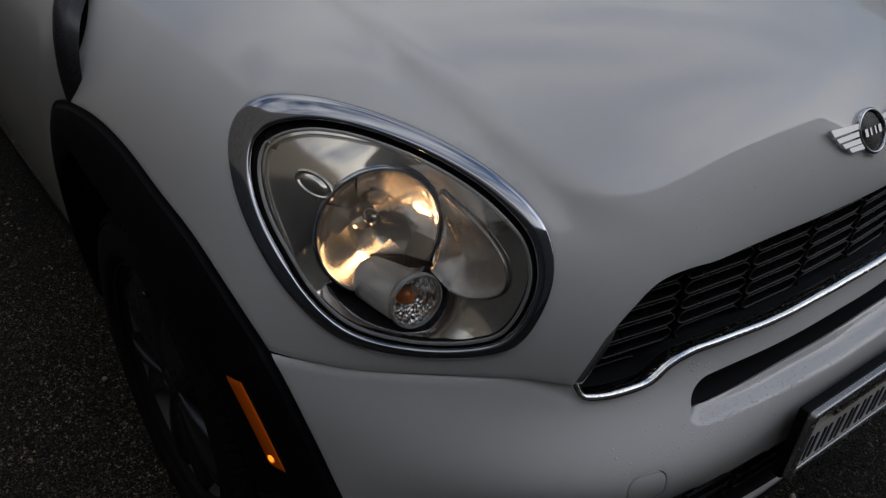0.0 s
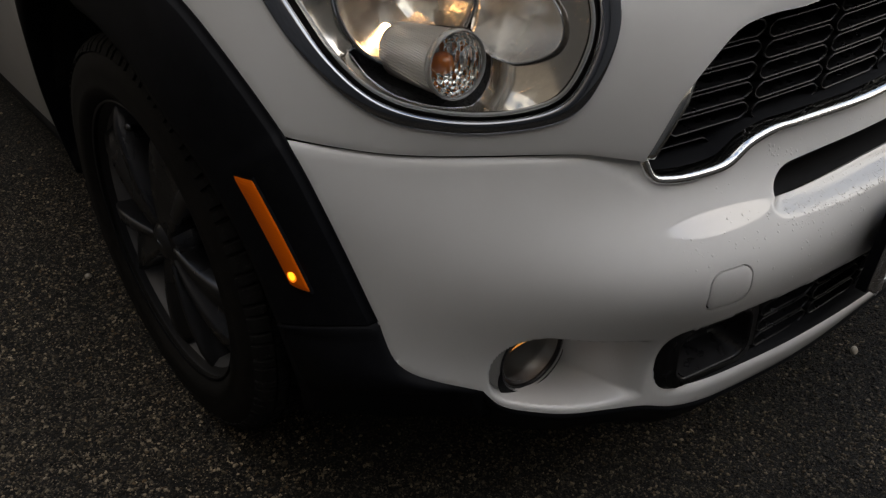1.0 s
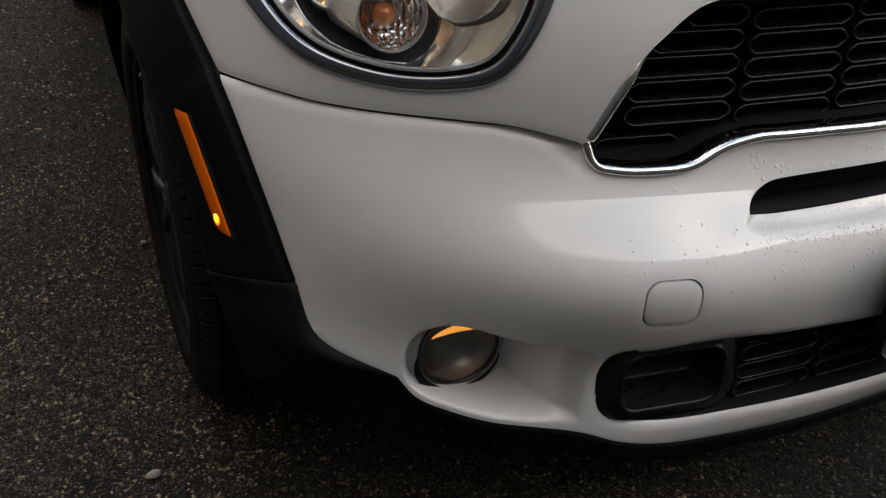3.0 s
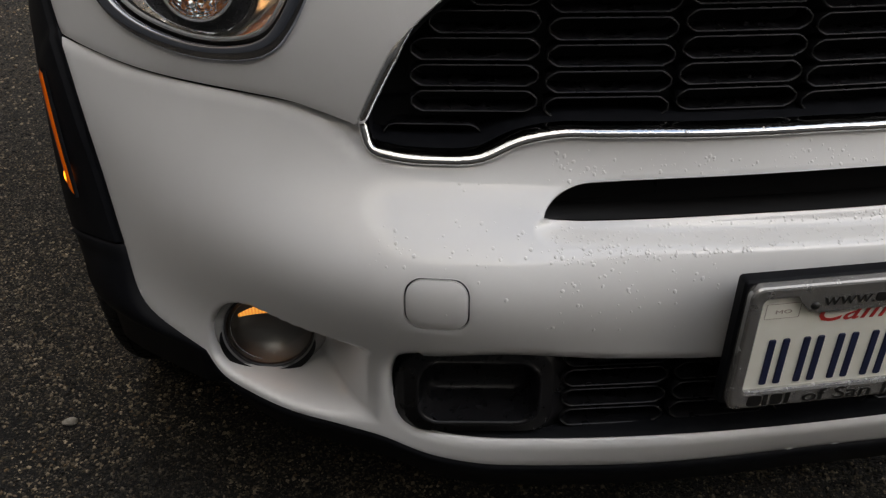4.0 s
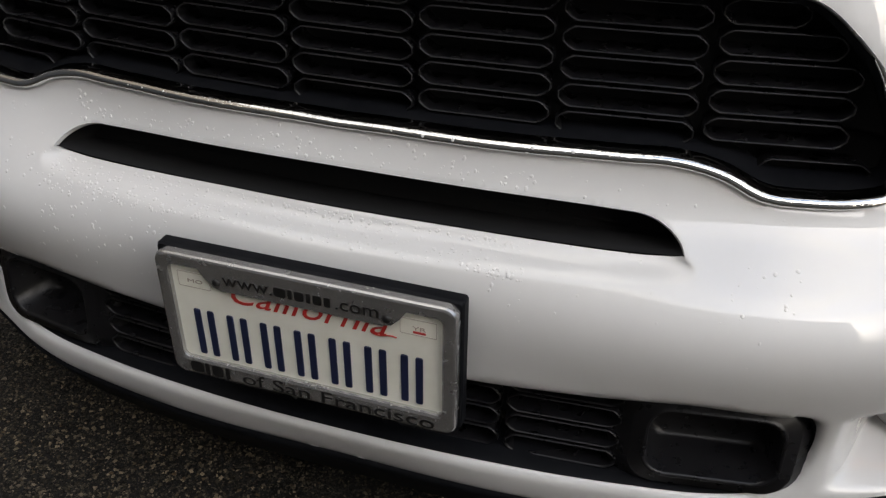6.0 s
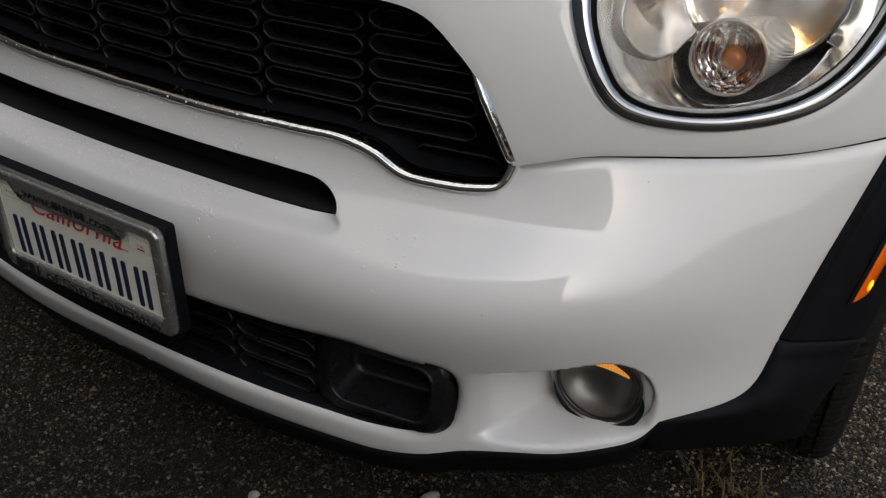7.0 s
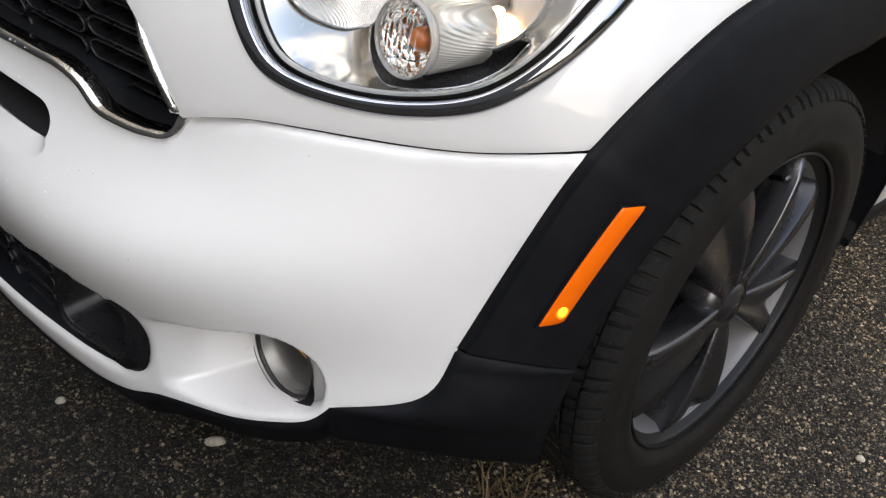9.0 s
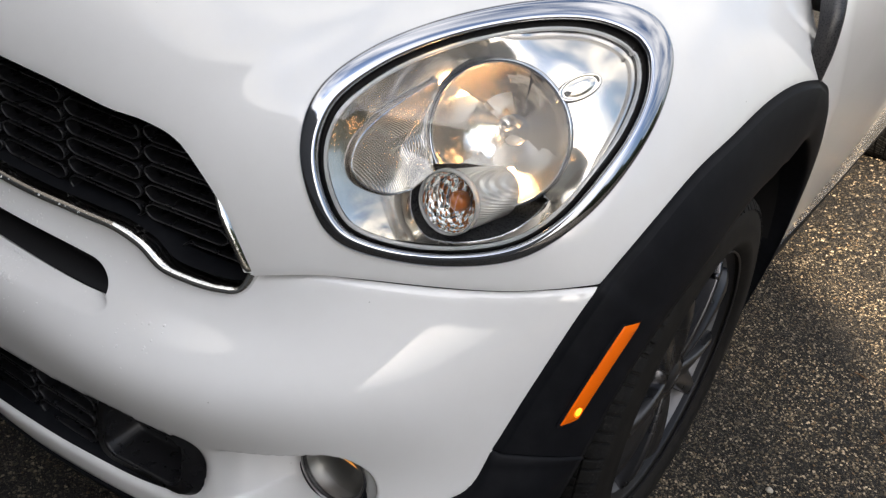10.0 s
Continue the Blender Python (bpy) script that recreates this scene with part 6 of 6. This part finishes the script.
def cabin_row(y, lift):
    """A cross section of the upper body; lift 0 at the windscreen's foot, 1 at the roof."""
    return [Vector((x * (1 - 0.05 * (1 - lift)), y, 1.03 + (z - 1.03) * lift)) for x, z in SECTION]


def strip_between(name, rows, mat, label):
    bm = bmesh.new()
    loft(bm, [r + flip(r)[::-1][1:] for r in rows])
    bmesh.ops.recalc_face_normals(bm, faces=bm.faces)
    part(name, bm, mat, car, label)


strip_between("windscreen", [cabin_row(1.36, 0.06), cabin_row(1.6, 0.42), cabin_row(1.85, 0.75), cabin_row(2.08, 0.97)], tinted_glass, "dark windscreen")
strip_between("roof", [cabin_row(2.08, 0.97), cabin_row(2.4, 1.0), cabin_row(3.2, 1.0), cabin_row(3.75, 0.95)], tinted_glass, "dark glass and roof")
strip_between("tailgate", [cabin_row(3.75, 0.95), cabin_row(3.95, 0.5), cabin_row(4.02, 0.02)], white_paint, "white tailgate")
bm = bmesh.new()
loft(bm, [[Vector((x * (1 - 0.10 * max(0, (y - 3.6) / 0.5)), y, z)) for z, x in BELLY] for y in (2.95, 3.3, 3.6, 3.9, 4.05)])
both("rear_wing", bm, white_paint, sides, "white rear wing")
bm = bmesh.new()
loft(bm, [[Vector((x, 4.05, 1.03)), Vector((x, 4.07, 0.7)), Vector((x, 4.05, 0.35))] for x in np.linspace(-0.74, 0.74, 7)])
part("rear_bumper", bm, white_paint, car, "white rear bumper")
bm = bmesh.new()
slab(bm, (1.3, 3.6, 0.04), pose(0, 2.2, 0.22), 0.01)
part("underbody", bm, dark, car)

# ---- unseen surroundings, added for the paint to mirror and to block light ----
# added wall, out of view, that shades the left side
bm = bmesh.new()
slab(bm, (0.3, 20, 6.4), pose(-3.6, 3.5, 3.2), 0.02)
tagged(finish(bm, "west_blocker", blocker, smooth=False), "unseen dark wall added to shade the car's left side", "wall", kind="structure")
bm = bmesh.new()
slab(bm, (18.6, 0.3, 5.2), pose(5.85 - 9.3, -4.5, 2.6), 0.02)
tagged(finish(bm, "wall_south", house_wall, smooth=False), "plain house wall facing the car", "wall", kind="structure")
woods = random.Random(21)
bm = bmesh.new()
for i in range(150):
    a = radians(150 + 250 * i / 150)
    d = woods.uniform(17, 24)
    low = radians(296) < a < radians(346)
    h = woods.uniform(1.0, 2.2) if low else woods.uniform(3.0, 5.5)
    c = Vector((d * math.cos(a), d * math.sin(a), h * 0.5))
    res = bmesh.ops.create_icosphere(bm, subdivisions=2, radius=1.0)
    k = woods.uniform(0, 50)
    for v in res["verts"]:
        f = 1 + 0.5 * noise.noise(v.co * 1.7 + Vector((k, 0, 0)))
        v.co = Vector((v.co.x * 1.7 * f, v.co.y * 1.7 * f, v.co.z * h * 0.55 * f)) + c
tagged(finish(bm, "far_trees", foliage, smooth=False), "dark far line of trees round the drive", "trees", kind="stuff")
